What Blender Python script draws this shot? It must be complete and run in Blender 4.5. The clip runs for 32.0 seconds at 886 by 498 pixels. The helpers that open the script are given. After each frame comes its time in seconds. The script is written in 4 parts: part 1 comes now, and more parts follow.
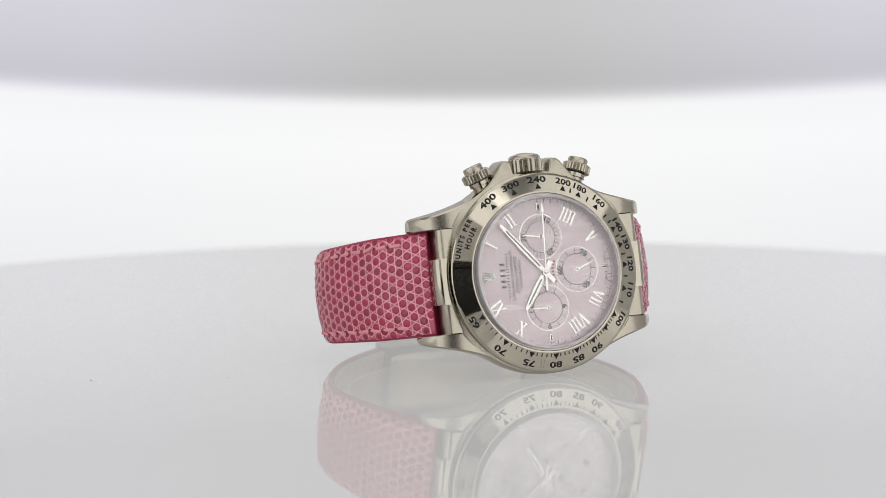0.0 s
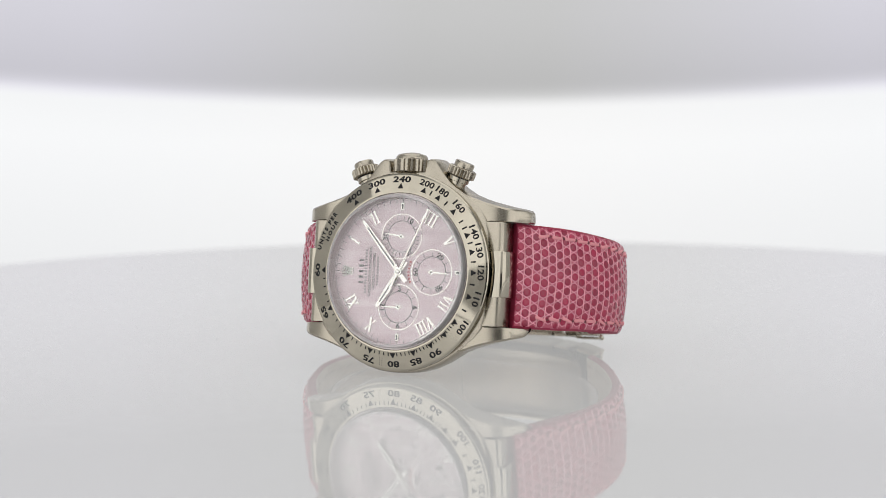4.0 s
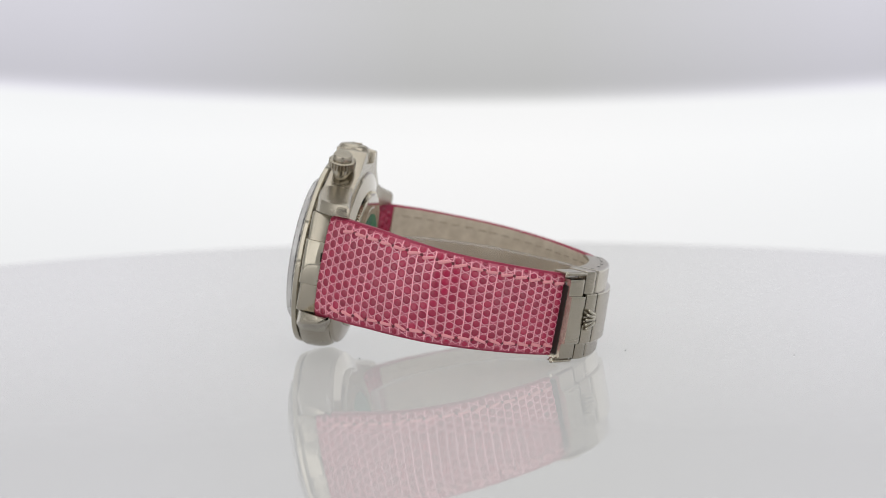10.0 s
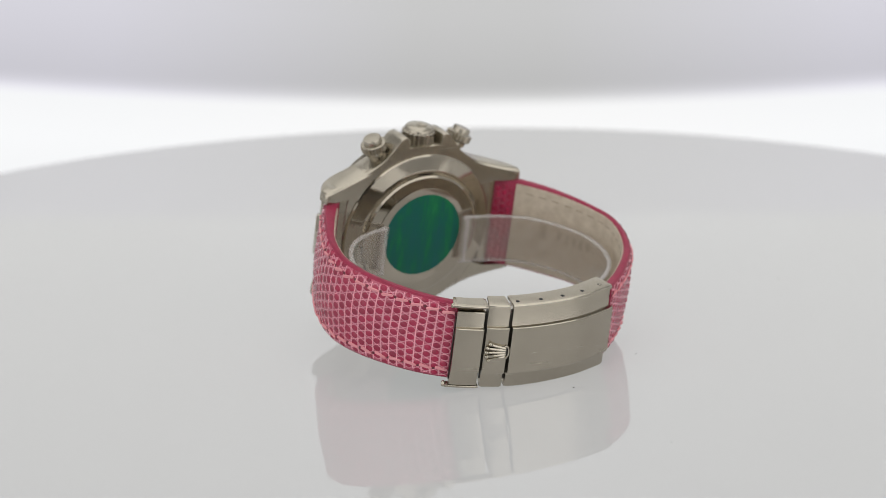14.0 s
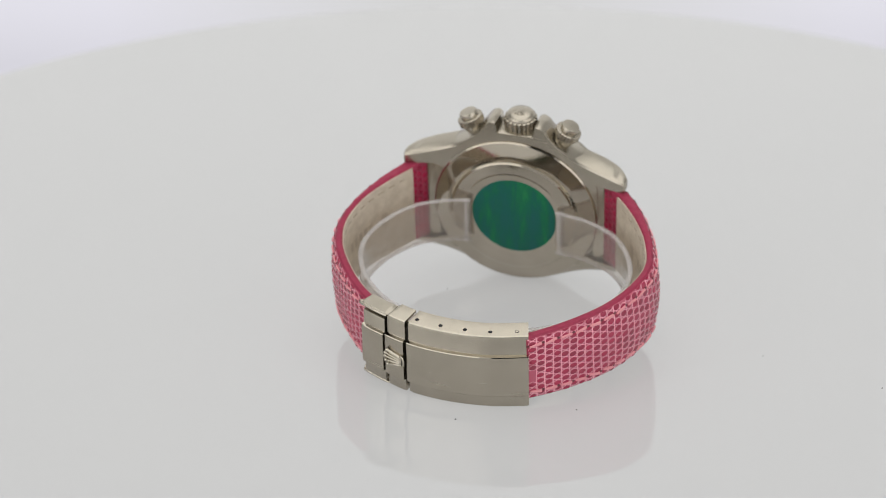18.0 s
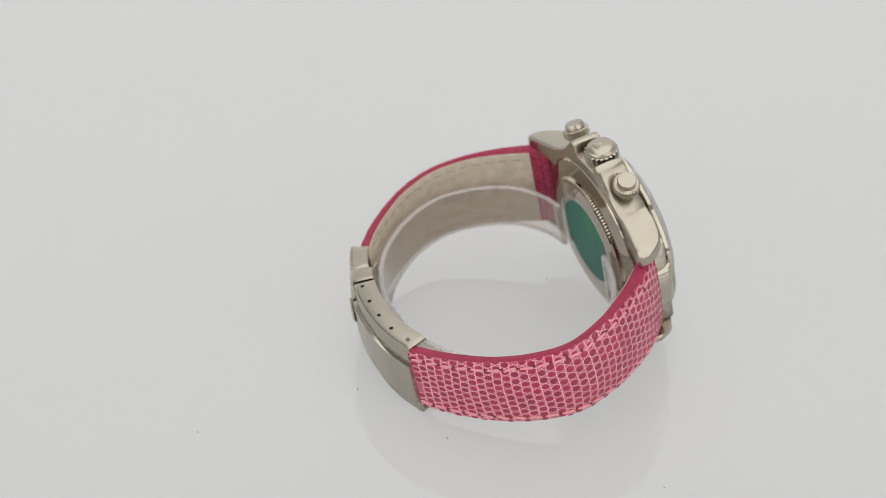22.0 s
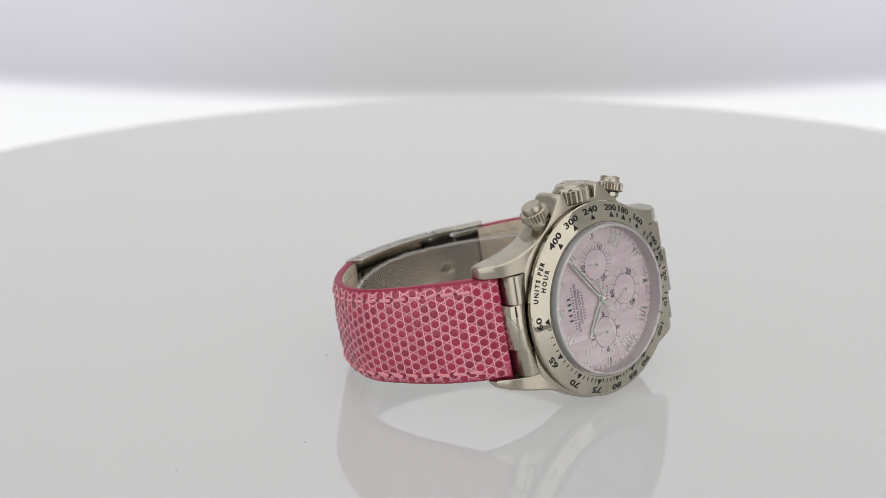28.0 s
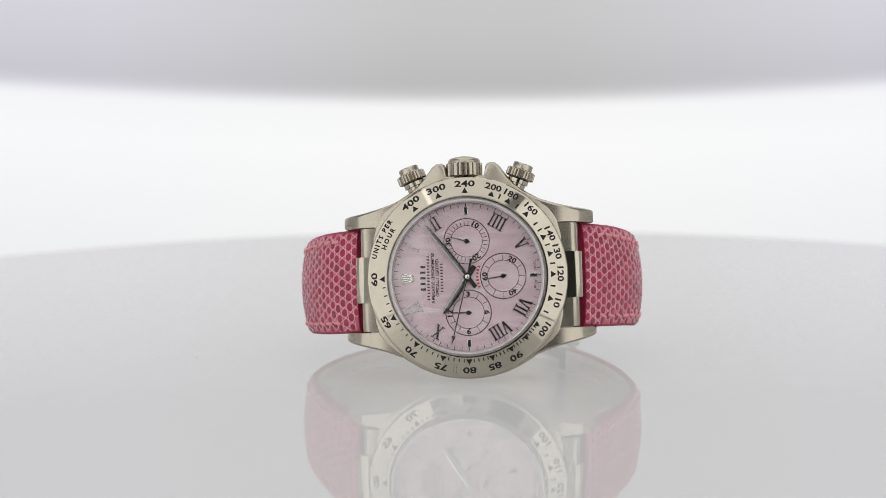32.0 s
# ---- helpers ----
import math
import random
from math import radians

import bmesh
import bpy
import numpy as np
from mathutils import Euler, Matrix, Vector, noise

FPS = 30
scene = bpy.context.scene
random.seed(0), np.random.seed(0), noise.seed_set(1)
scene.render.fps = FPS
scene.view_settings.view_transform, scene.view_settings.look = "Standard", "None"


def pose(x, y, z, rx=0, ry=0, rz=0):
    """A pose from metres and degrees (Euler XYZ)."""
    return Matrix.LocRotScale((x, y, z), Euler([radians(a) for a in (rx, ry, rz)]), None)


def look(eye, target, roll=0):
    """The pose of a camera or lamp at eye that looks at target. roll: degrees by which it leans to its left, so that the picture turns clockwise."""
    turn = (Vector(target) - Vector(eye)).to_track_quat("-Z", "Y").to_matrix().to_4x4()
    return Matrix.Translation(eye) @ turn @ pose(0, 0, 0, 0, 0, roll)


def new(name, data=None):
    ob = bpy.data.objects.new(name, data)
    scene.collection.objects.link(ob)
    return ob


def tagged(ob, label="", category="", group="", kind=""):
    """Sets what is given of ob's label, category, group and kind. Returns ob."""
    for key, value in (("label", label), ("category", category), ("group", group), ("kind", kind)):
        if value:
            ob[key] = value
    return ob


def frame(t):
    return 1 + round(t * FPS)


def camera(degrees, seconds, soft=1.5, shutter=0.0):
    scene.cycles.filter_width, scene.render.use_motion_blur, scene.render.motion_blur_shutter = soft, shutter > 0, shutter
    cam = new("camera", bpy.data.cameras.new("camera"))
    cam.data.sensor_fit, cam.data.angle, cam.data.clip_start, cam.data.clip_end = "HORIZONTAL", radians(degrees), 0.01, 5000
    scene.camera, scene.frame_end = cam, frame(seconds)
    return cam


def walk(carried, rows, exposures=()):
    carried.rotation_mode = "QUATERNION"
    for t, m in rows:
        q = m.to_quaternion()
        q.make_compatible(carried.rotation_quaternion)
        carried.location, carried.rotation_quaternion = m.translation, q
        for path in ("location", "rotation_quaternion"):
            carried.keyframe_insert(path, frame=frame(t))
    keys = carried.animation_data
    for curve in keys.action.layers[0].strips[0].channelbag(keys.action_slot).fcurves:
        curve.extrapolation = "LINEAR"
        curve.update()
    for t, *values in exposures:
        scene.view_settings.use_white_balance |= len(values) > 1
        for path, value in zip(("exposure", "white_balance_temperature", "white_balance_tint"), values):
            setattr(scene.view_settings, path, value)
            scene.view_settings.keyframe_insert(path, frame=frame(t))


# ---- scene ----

# ---- camera on its swinging arm ----
SPAN = 32.0
PIVOT = (0.0, 0.0036, 0.01663)      # the arm's axle, over the middle of the turntable
REACH = 0.4983                      # lens to axle
ARM = [(0, 7.29), (3, 7.29), (6, 7.29), (8, 7.29), (9, 7.29), (10.0, 7.24), (10.5, 7.3), (11.0, 8.23), (11.5, 9.6), (12.0, 11.14), (12.5, 12.57), (13.0, 14.05), (13.5, 15.59), (14.0, 17.09), (14.5, 18.49), (16.5, 23.68), (17.0, 24.91), (17.5, 26.21), (18.0, 27.64), (18.5, 29.16), (19.0, 30.8), (19.5, 32.45), (20.0, 33.93), (20.5, 35.1), (21.0, 35.77), (21.5, 35.95), (22.0, 35.79), (22.5, 35.25), (23.0, 34.22), (23.5, 32.83), (24.0, 31.3), (24.5, 29.86), (25.0, 28.39), (25.5, 26.88), (27.5, 20.96), (28.0, 19.49), (28.5, 18.06), (29.0, 16.62), (29.5, 15.27), (30.0, 13.85), (30.5, 12.41), (31.0, 10.97), (31.5, 9.51), (32.0, 8.16)]
SPIN = [(0, 20.24), (1, 8.13), (2, -4.0), (3, -16.06), (4, -28.09), (5, -40.11), (6, -52.17), (7, -64.16), (8, -76.06), (9, -88.09), (10, -100.09), (11, -112.22), (12, -124.47), (13, -136.86), (14, -149.09), (15, -161.11), (16, -173.15), (17, -185.18), (18, -197.08), (19, -209.16), (20, -221.16), (21, -233.26), (22, -245.48), (23, -257.4), (24, -269.24), (25, -281.15), (26, -293.26), (27, -305.39), (28, -317.57), (29, -329.8), (30, -342.03), (31, -354.12), (31.5, -359.82), (32, -365.11)]


def arm_pose(lift):
    """The arm's own frame: x to the right, y along the arm away from the camera, z up."""
    return Matrix.Translation(PIVOT) @ Matrix.Rotation(radians(-lift), 4, "X")


def camera_pose(lift):
    m = arm_pose(lift) @ Matrix.Translation((0, -REACH, 0))
    return m @ Matrix.Rotation(radians(0.468), 4, "X") @ Matrix.Rotation(radians(0.903), 4, "Z") @ Matrix.Rotation(radians(90), 4, "X") @ Matrix.Rotation(radians(-0.284), 4, "Z")


cam = camera(21.01, SPAN, soft=0.78)
cam.data.dof.use_dof = True
cam.data.dof.focus_distance = 0.466
cam.data.dof.aperture_fstop = 19.0
walk(cam, [(t, camera_pose(e)) for t, e in ARM], [(0, 0.0), (13, 0.0), (16, 0.11), (18, 0.2), (21, 0.29), (24, 0.26), (27, 0.07), (30, 0.0), (32, 0.0)])

# ---- light ----
world = bpy.data.worlds.new("studio_air")
scene.world = world
world.use_nodes = True
world.node_tree.nodes["Background"].inputs[0].default_value = (1.0, 0.997, 0.99, 1)
world.node_tree.nodes["Background"].inputs[1].default_value = 0.2


def area_lamp(name, size_x, size_y, watts, m, colour=(1, 1, 1)):
    lamp = bpy.data.lights.new(name, "AREA")
    lamp.shape, lamp.size, lamp.size_y, lamp.energy, lamp.color = "RECTANGLE", size_x, size_y, watts, colour
    ob = new(name, lamp)
    ob.matrix_world = m
    return ob


area_lamp("overhead_softbox_light", 1.3, 2.1, 7.4, pose(0, -0.12, 1.15), (1.0, 0.995, 0.98))
area_lamp("softbox_light_west", 1.15, 1.0, 3.35, look((-0.76, -0.7, 0.39), (0, 0, 0.0)), (1.0, 0.995, 0.98))
area_lamp("softbox_light_east", 1.15, 1.0, 3.35, look((0.76, -0.7, 0.39), (0, 0, 0.0)), (1.0, 0.995, 0.98))
# unseen fill lamp, added to brighten the disc from behind
area_lamp("added_fill_light_north", 2.2, 1.1, 2.4, look((0, 1.2, 0.72), (0, 0, 0.72)), (0.985, 0.995, 1.0))


# ---- materials ----
def material(name, colour, rough=0.5, metal=0.0, **extra):
    m = bpy.data.materials.new(name)
    m.use_nodes = True
    b = m.node_tree.nodes["Principled BSDF"]
    b.inputs["Base Color"].default_value = (*colour, 1)
    b.inputs["Roughness"].default_value = rough
    b.inputs["Metallic"].default_value = metal
    for key, value in extra.items():
        b.inputs[key.replace("_", " ")].default_value = value
    return m


def nodes_of(m):
    return m.node_tree.nodes, m.node_tree.links, m.node_tree.nodes["Principled BSDF"]


def set_ramp(node, stops):
    """Gives a colour ramp its stops, in rising order."""
    el = node.color_ramp.elements
    el.remove(el[1])
    el[0].position, el[0].color = stops[0]
    for pos, col in stops[1:]:
        el.new(pos).color = col


def noise_ramp(m, scale, stops, stretch=(1, 1, 1), detail=4.0, rough=0.55, at=None, distort=0.0):
    """A noise in the object's own metres through a colour ramp."""
    nd, ln, b = nodes_of(m)
    tc = nd.new("ShaderNodeTexCoord")
    mp = nd.new("ShaderNodeMapping")
    mp.inputs["Scale"].default_value = stretch
    nz = nd.new("ShaderNodeTexNoise")
    nz.inputs["Scale"].default_value, nz.inputs["Detail"].default_value, nz.inputs["Roughness"].default_value, nz.inputs["Distortion"].default_value = scale, detail, rough, distort
    rp = nd.new("ShaderNodeValToRGB")
    set_ramp(rp, [(pos, (*col, 1)) for pos, col in stops])
    ln.new(tc.outputs["Object"], mp.inputs["Vector"])
    ln.new(mp.outputs["Vector"], nz.inputs["Vector"])
    ln.new(nz.outputs["Fac"], rp.inputs["Fac"])
    if at:
        ln.new(rp.outputs["Color"], b.inputs[at])
    return nz, rp


def relief(m, scale, strength, distance, stretch=(1, 1, 1), detail=3.0):
    nd, ln, b = nodes_of(m)
    nz, rp = noise_ramp(m, scale, [(0.0, (0, 0, 0)), (1.0, (1, 1, 1))], stretch, detail)
    bp = nd.new("ShaderNodeBump")
    bp.inputs["Strength"].default_value, bp.inputs["Distance"].default_value = strength, distance
    ln.new(nz.outputs["Fac"], bp.inputs["Height"])
    ln.new(bp.outputs["Normal"], b.inputs["Normal"])


def g3(v):
    return (v, v, v)


def gold(name, colour, low, high, scale, stretch, bump):
    """White gold: a warm grey metal whose gloss varies with brushing, wear and finger marks."""
    m = material(name, colour, low, 1.0)
    noise_ramp(m, scale, [(0.3, g3(low)), (0.7, g3(high))], stretch, 5.0, 0.6, "Roughness")
    noise_ramp(m, 260.0, [(0.3, tuple(c * 0.93 for c in colour)), (0.7, colour)], (1, 1, 1), 3.0, 0.5, "Base Color")
    relief(m, scale, bump, 0.00002, stretch)
    return m


def clear(name, ior, milk, milk_colour, tint, gloss):
    """A clear sheet: what lies behind shows through, with gloss by the angle and a little milkiness."""
    m = bpy.data.materials.new(name)
    m.use_nodes = True
    nd, ln = m.node_tree.nodes, m.node_tree.links
    nd.remove(nd["Principled BSDF"])
    out = nd["Material Output"]
    tr, df, gl, lw = nd.new("ShaderNodeBsdfTransparent"), nd.new("ShaderNodeBsdfDiffuse"), nd.new("ShaderNodeBsdfGlossy"), nd.new("ShaderNodeLayerWeight")
    tr.inputs["Color"].default_value = (*tint, 1)
    df.inputs["Color"].default_value = (*milk_colour, 1)
    gl.inputs["Roughness"].default_value = gloss
    lw.inputs["Blend"].default_value = 0.5
    pw, fr = nd.new("ShaderNodeMath"), nd.new("ShaderNodeMath")
    pw.operation, pw.inputs[1].default_value = "POWER", 5.0
    head_on = ((ior - 1) / (ior + 1)) ** 2
    fr.operation, fr.inputs[1].default_value, fr.inputs[2].default_value = "MULTIPLY_ADD", 1 - head_on, head_on
    ln.new(lw.outputs["Facing"], pw.inputs[0])
    ln.new(pw.outputs[0], fr.inputs[0])
    a, b = nd.new("ShaderNodeMixShader"), nd.new("ShaderNodeMixShader")
    a.inputs["Fac"].default_value = milk
    ln.new(tr.outputs[0], a.inputs[1])
    ln.new(df.outputs[0], a.inputs[2])
    ln.new(fr.outputs[0], b.inputs["Fac"])
    ln.new(a.outputs[0], b.inputs[1])
    ln.new(gl.outputs[0], b.inputs[2])
    ln.new(b.outputs[0], out.inputs["Surface"])
    return m


BLACK = material("black_enamel", (0.01, 0.01, 0.011), 0.5, Specular_IOR_Level=0.25)
INK = material("dark_grey_print", (0.022, 0.018, 0.02), 0.7, Specular_IOR_Level=0.1)
RED_INK = material("red_print", (0.5, 0.05, 0.06), 0.5)
STICKER = material("green_hologram_sticker", (0.01, 0.16, 0.085), 0.4, 0.0, Specular_IOR_Level=0.2)
noise_ramp(STICKER, 160.0, [(0.3, (0.012, 0.11, 0.115)), (0.5, (0.008, 0.12, 0.085)), (0.6, (0.008, 0.15, 0.07)), (0.74, (0.02, 0.24, 0.075))], (1.8, 0.35, 1), 6.0, 0.7, "Base Color", 0.3)
# dark metal for bezel nicks, and for shade painted into clasp hollows
NICK_AND_SHADE = material("dark_nicks_and_painted_shade", (0.06, 0.057, 0.052), 0.35, 1.0)
LEATHER = material("raspberry_leather", (0.32, 0.025, 0.066), 0.5, Specular_IOR_Level=0.3)
noise_ramp(LEATHER, 900.0, [(0.3, (0.28, 0.019, 0.055)), (0.7, (0.35, 0.03, 0.076))], at="Base Color")
relief(LEATHER, 3000.0, 0.3, 0.00005)
SCALE = material("raspberry_lizard_scale", (0.34, 0.012, 0.054), 0.2, Specular_IOR_Level=0.65)
NET = material("pale_pink_scale_edge", (0.86, 0.41, 0.49), 0.28, Specular_IOR_Level=0.6)
SKIN = material("pink_skin_between_scales", (0.5, 0.085, 0.148), 0.3, Specular_IOR_Level=0.6)
relief(SKIN, 4000.0, 0.3, 0.00005)
THREAD = material("pink_thread", (0.78, 0.31, 0.35), 0.65)
# dark colour painting the shade in the needle holes
HOLE_SHADE = material("painted_hole_shade", (0.13, 0.018, 0.03), 0.8)
LINING = material("beige_leather_lining", (0.52, 0.45, 0.36), 0.65)
noise_ramp(LINING, 500.0, [(0.3, (0.47, 0.395, 0.305)), (0.7, (0.6, 0.52, 0.42))], at="Base Color")
relief(LINING, 2600.0, 0.4, 0.0001)
LUME = material("dark_grey_lume", (0.17, 0.165, 0.16), 0.45)
CRYSTAL = material("sapphire_crystal", (0.985, 0.99, 0.985), 0.0, Transmission_Weight=1.0, IOR=1.7)
CUFF = clear("clear_plastic", 1.28, 0.1, (0.84, 0.81, 0.77), (0.905, 0.88, 0.85), 0.16)
CUFF_RIM = clear("cut_plastic_edge", 1.35, 0.24, (0.92, 0.9, 0.9), (0.95, 0.94, 0.94), 0.2)
# milkiness painted in for the bright ring at the crystal's edge
CRYSTAL_EDGE_HAZE = clear("painted_crystal_edge_haze", 1.7, 0.36, (0.78, 0.76, 0.76), (0.9, 0.9, 0.9), 0.08)
# emission added to thin the shadows on the disc; no lamp beneath
ACRYLIC = material("white_acrylic_added_glow", (0.19, 0.19, 0.19), 0.025, IOR=1.52)
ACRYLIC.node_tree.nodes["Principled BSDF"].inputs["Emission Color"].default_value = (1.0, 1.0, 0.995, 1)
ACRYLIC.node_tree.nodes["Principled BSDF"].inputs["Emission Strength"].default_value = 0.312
GOLD = gold("brushed_white_gold", (0.455, 0.413, 0.342), 0.24, 0.275, 1800.0, (0.05, 1, 0.05), 0.0002)
POLISHED = gold("polished_white_gold", (0.49, 0.45, 0.373), 0.025, 0.06, 1500.0, (1, 1, 1), 0.006)
RHODIUM = gold("bright_plated_gold", (0.8, 0.78, 0.74), 0.03, 0.06, 1500.0, (1, 1, 1), 0.004)
FLANGE = material("satin_inner_flange", (0.5, 0.45, 0.45), 0.28, 0.8)
# a slightly darker polished gold for the case back
BACK_GOLD = gold("darker_polished_gold", (0.45, 0.405, 0.335), 0.04, 0.08, 1500.0, (1, 1, 1), 0.012)
PEARL = material("pink_mother_of_pearl", (0.78, 0.63, 0.67), 0.2, Specular_IOR_Level=1.0)
noise_ramp(PEARL, 130.0, [(0.25, (0.62, 0.465, 0.51)), (0.5, (0.71, 0.55, 0.6)), (0.7, (0.82, 0.7, 0.73))], (0.5, 2.2, 1), 4.0, 0.55, "Base Color", 1.5)
WALL = material("white_tent_cloth", (0.8, 0.8, 0.795), 0.9)
FLOOR_GREY = material("grey_studio_floor", (0.35, 0.35, 0.35), 0.9)
RIG = material("black_camera_plastic", (0.02, 0.02, 0.02), 0.5)

# alike pieces differ a little in tone
for m, spread in ((SCALE, 0.2), (NET, 0.14)):
    nd, ln, b = nodes_of(m)
    base = tuple(b.inputs["Base Color"].default_value)[:3]
    geo, rp = nd.new("ShaderNodeNewGeometry"), nd.new("ShaderNodeValToRGB")
    rp.color_ramp.elements[0].color = (*[c * (1 - spread) for c in base], 1)
    rp.color_ramp.elements[1].color = (*[min(1, c * (1 + spread)) for c in base], 1)
    ln.new(geo.outputs["Random Per Island"], rp.inputs["Fac"])
    ln.new(rp.outputs["Color"], b.inputs["Base Color"])


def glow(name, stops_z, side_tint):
    """Light painted as emission: brightness by height (in the arm's frame, metres), tinted towards the sides."""
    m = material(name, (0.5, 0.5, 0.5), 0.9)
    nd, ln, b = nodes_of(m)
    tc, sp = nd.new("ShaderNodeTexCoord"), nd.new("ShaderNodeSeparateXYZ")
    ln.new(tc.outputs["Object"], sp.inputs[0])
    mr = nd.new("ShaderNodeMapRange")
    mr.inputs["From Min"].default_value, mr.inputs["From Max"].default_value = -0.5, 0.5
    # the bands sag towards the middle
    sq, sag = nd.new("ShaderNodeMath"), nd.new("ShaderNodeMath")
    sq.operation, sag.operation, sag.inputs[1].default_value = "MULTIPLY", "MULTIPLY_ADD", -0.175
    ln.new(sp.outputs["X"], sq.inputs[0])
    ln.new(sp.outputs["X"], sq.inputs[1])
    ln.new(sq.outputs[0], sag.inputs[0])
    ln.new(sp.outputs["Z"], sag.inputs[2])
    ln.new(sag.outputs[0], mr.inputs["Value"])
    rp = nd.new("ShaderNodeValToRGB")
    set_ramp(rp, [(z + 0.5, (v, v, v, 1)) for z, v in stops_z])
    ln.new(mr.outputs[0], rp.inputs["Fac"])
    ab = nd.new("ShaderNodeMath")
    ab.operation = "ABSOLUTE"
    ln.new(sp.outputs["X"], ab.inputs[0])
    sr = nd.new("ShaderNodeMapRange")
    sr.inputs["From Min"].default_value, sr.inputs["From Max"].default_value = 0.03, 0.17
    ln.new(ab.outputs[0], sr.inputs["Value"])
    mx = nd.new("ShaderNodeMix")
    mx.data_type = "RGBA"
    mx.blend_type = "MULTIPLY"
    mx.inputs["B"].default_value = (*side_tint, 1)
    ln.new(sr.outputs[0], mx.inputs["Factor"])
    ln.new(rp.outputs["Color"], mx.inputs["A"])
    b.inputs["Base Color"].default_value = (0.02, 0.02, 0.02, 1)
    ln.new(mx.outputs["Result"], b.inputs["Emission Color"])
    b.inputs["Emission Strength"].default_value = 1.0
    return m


# the fall of light over both panels is painted into these stops
WHITE_GLOW = glow("white_panel_painted_glow", [(-0.4, 0.8), (-0.02, 0.83), (0.02, 0.88), (0.055, 0.93), (0.08, 0.9)], (0.98, 0.99, 1.0))
GREY_GLOW = glow("grey_panel_painted_glow", [(0.075, 0.82), (0.0775, 0.62), (0.081, 0.49), (0.086, 0.485), (0.1, 0.52), (0.115, 0.55), (0.135, 0.56), (0.165, 0.52), (0.2, 0.45), (0.26, 0.53), (0.33, 0.66)], (1.16, 1.145, 1.25))

# ---- building in millimetres ----
MM = 0.001


def part(name, bm, mat, parent=None, label="", smooth=40):
    """Links a bmesh, in millimetres, as one mesh object."""
    bmesh.ops.recalc_face_normals(bm, faces=bm.faces)
    bmesh.ops.scale(bm, vec=(MM, MM, MM), verts=bm.verts)
    me = bpy.data.meshes.new(name)
    if smooth:
        for f in bm.faces:
            f.smooth = True
        for e in bm.edges:
            if len(e.link_faces) == 2 and e.calc_face_angle(0) > radians(smooth):
                e.smooth = False
    bm.to_mesh(me)
    bm.free()
    for m in mat if isinstance(mat, (list, tuple)) else [mat]:
        me.materials.append(m)
    ob = new(name, me)
    ob.parent = parent
    if label:
        tagged(ob, label)
    return ob


def skin(bm, rings, closed=True, cap=True, loop=False):
    """Faces between rings of points; closed: each ring is a loop; cap: the first and last are filled."""
    made = [[bm.verts.new(p) for p in ring] for ring in rings]
    n = len(made[0])
    pairs = list(zip(made, made[1:])) + ([(made[-1], made[0])] if loop else [])
    for a, b in pairs:
        for i in range(n if closed else n - 1):
            j = (i + 1) % n
            bm.faces.new((a[i], a[j], b[j], b[i]))
    if cap and closed and not loop:
        bm.faces.new(made[0])
        bm.faces.new(made[-1])
    return made


def lathe(profile, n=96, bm=None, m=None):
    """Turns (radius, height) pairs round the z axis; a radius of 0 closes an end."""
    bm = bm or bmesh.new()
    before = set(bm.verts)
    rings = []
    for r, z in profile:
        if r < 1e-6:
            rings.append([bm.verts.new((0, 0, z))])
        else:
            rings.append([bm.verts.new((r * math.cos(2 * math.pi * k / n), r * math.sin(2 * math.pi * k / n), z)) for k in range(n)])
    for a, b in zip(rings, rings[1:]):
        for k in range(n):
            j = (k + 1) % n
            if len(a) == 1 and len(b) == 1:
                continue
            if len(a) == 1:
                bm.faces.new((a[0], b[k], b[j]))
            elif len(b) == 1:
                bm.faces.new((a[k], a[j], b[0]))
            else:
                bm.faces.new((a[k], a[j], b[j], b[k]))
    if m is not None:
        bmesh.ops.transform(bm, matrix=m, verts=[v for v in bm.verts if v not in before])
    return bm


def spline(points, n):
    """n points at even steps along a smooth curve through the given ones."""
    p = [Vector(q) for q in points]
    p = [2 * p[0] - p[1]] + p + [2 * p[-1] - p[-2]]
    fine = []
    for a, b, c, d in zip(p, p[1:], p[2:], p[3:]):
        for k in range(40):
            t = k / 40
            fine.append(0.5 * (2 * b + (c - a) * t + (2 * a - 5 * b + 4 * c - d) * t * t + (3 * b - a - 3 * c + d) * t ** 3))
    fine.append(p[-2])
    length = [0.0]
    for a, b in zip(fine, fine[1:]):
        length.append(length[-1] + (b - a).length)
    out, i = [], 0
    for k in range(n):
        s = length[-1] * k / (n - 1)
        while i < len(fine) - 2 and length[i + 1] < s:
            i += 1
        f = (s - length[i]) / max(length[i + 1] - length[i], 1e-9)
        out.append(fine[i].lerp(fine[i + 1], min(max(f, 0), 1)))
    return out, length[-1]


def lerp_table(table, x):
    """Piecewise straight interpolation in rows of (x, value)."""
    if x <= table[0][0]:
        return table[0][1]
    for (a, u), (b, v) in zip(table, table[1:]):
        if x <= b:
            return u + (v - u) * (x - a) / (b - a)
    return table[-1][1]


def box(bm, x0, x1, y0, y1, z0, z1, m=None, bevel=0.0):
    got = bmesh.ops.create_cube(bm, size=1)["verts"]
    for v in got:
        v.co = Vector(((x0 + x1) / 2 + v.co.x * (x1 - x0), (y0 + y1) / 2 + v.co.y * (y1 - y0), (z0 + z1) / 2 + v.co.z * (z1 - z0)))
    if bevel:
        edges = list({e for v in got for e in v.link_edges})
        done = bmesh.ops.bevel(bm, geom=edges, offset=bevel, segments=2, affect="EDGES", profile=0.5)
        got = list({v for f in done["faces"] for v in f.verts} | {v for v in got if v.is_valid})
    if m is not None:
        bmesh.ops.transform(bm, matrix=m, verts=got)
    return got


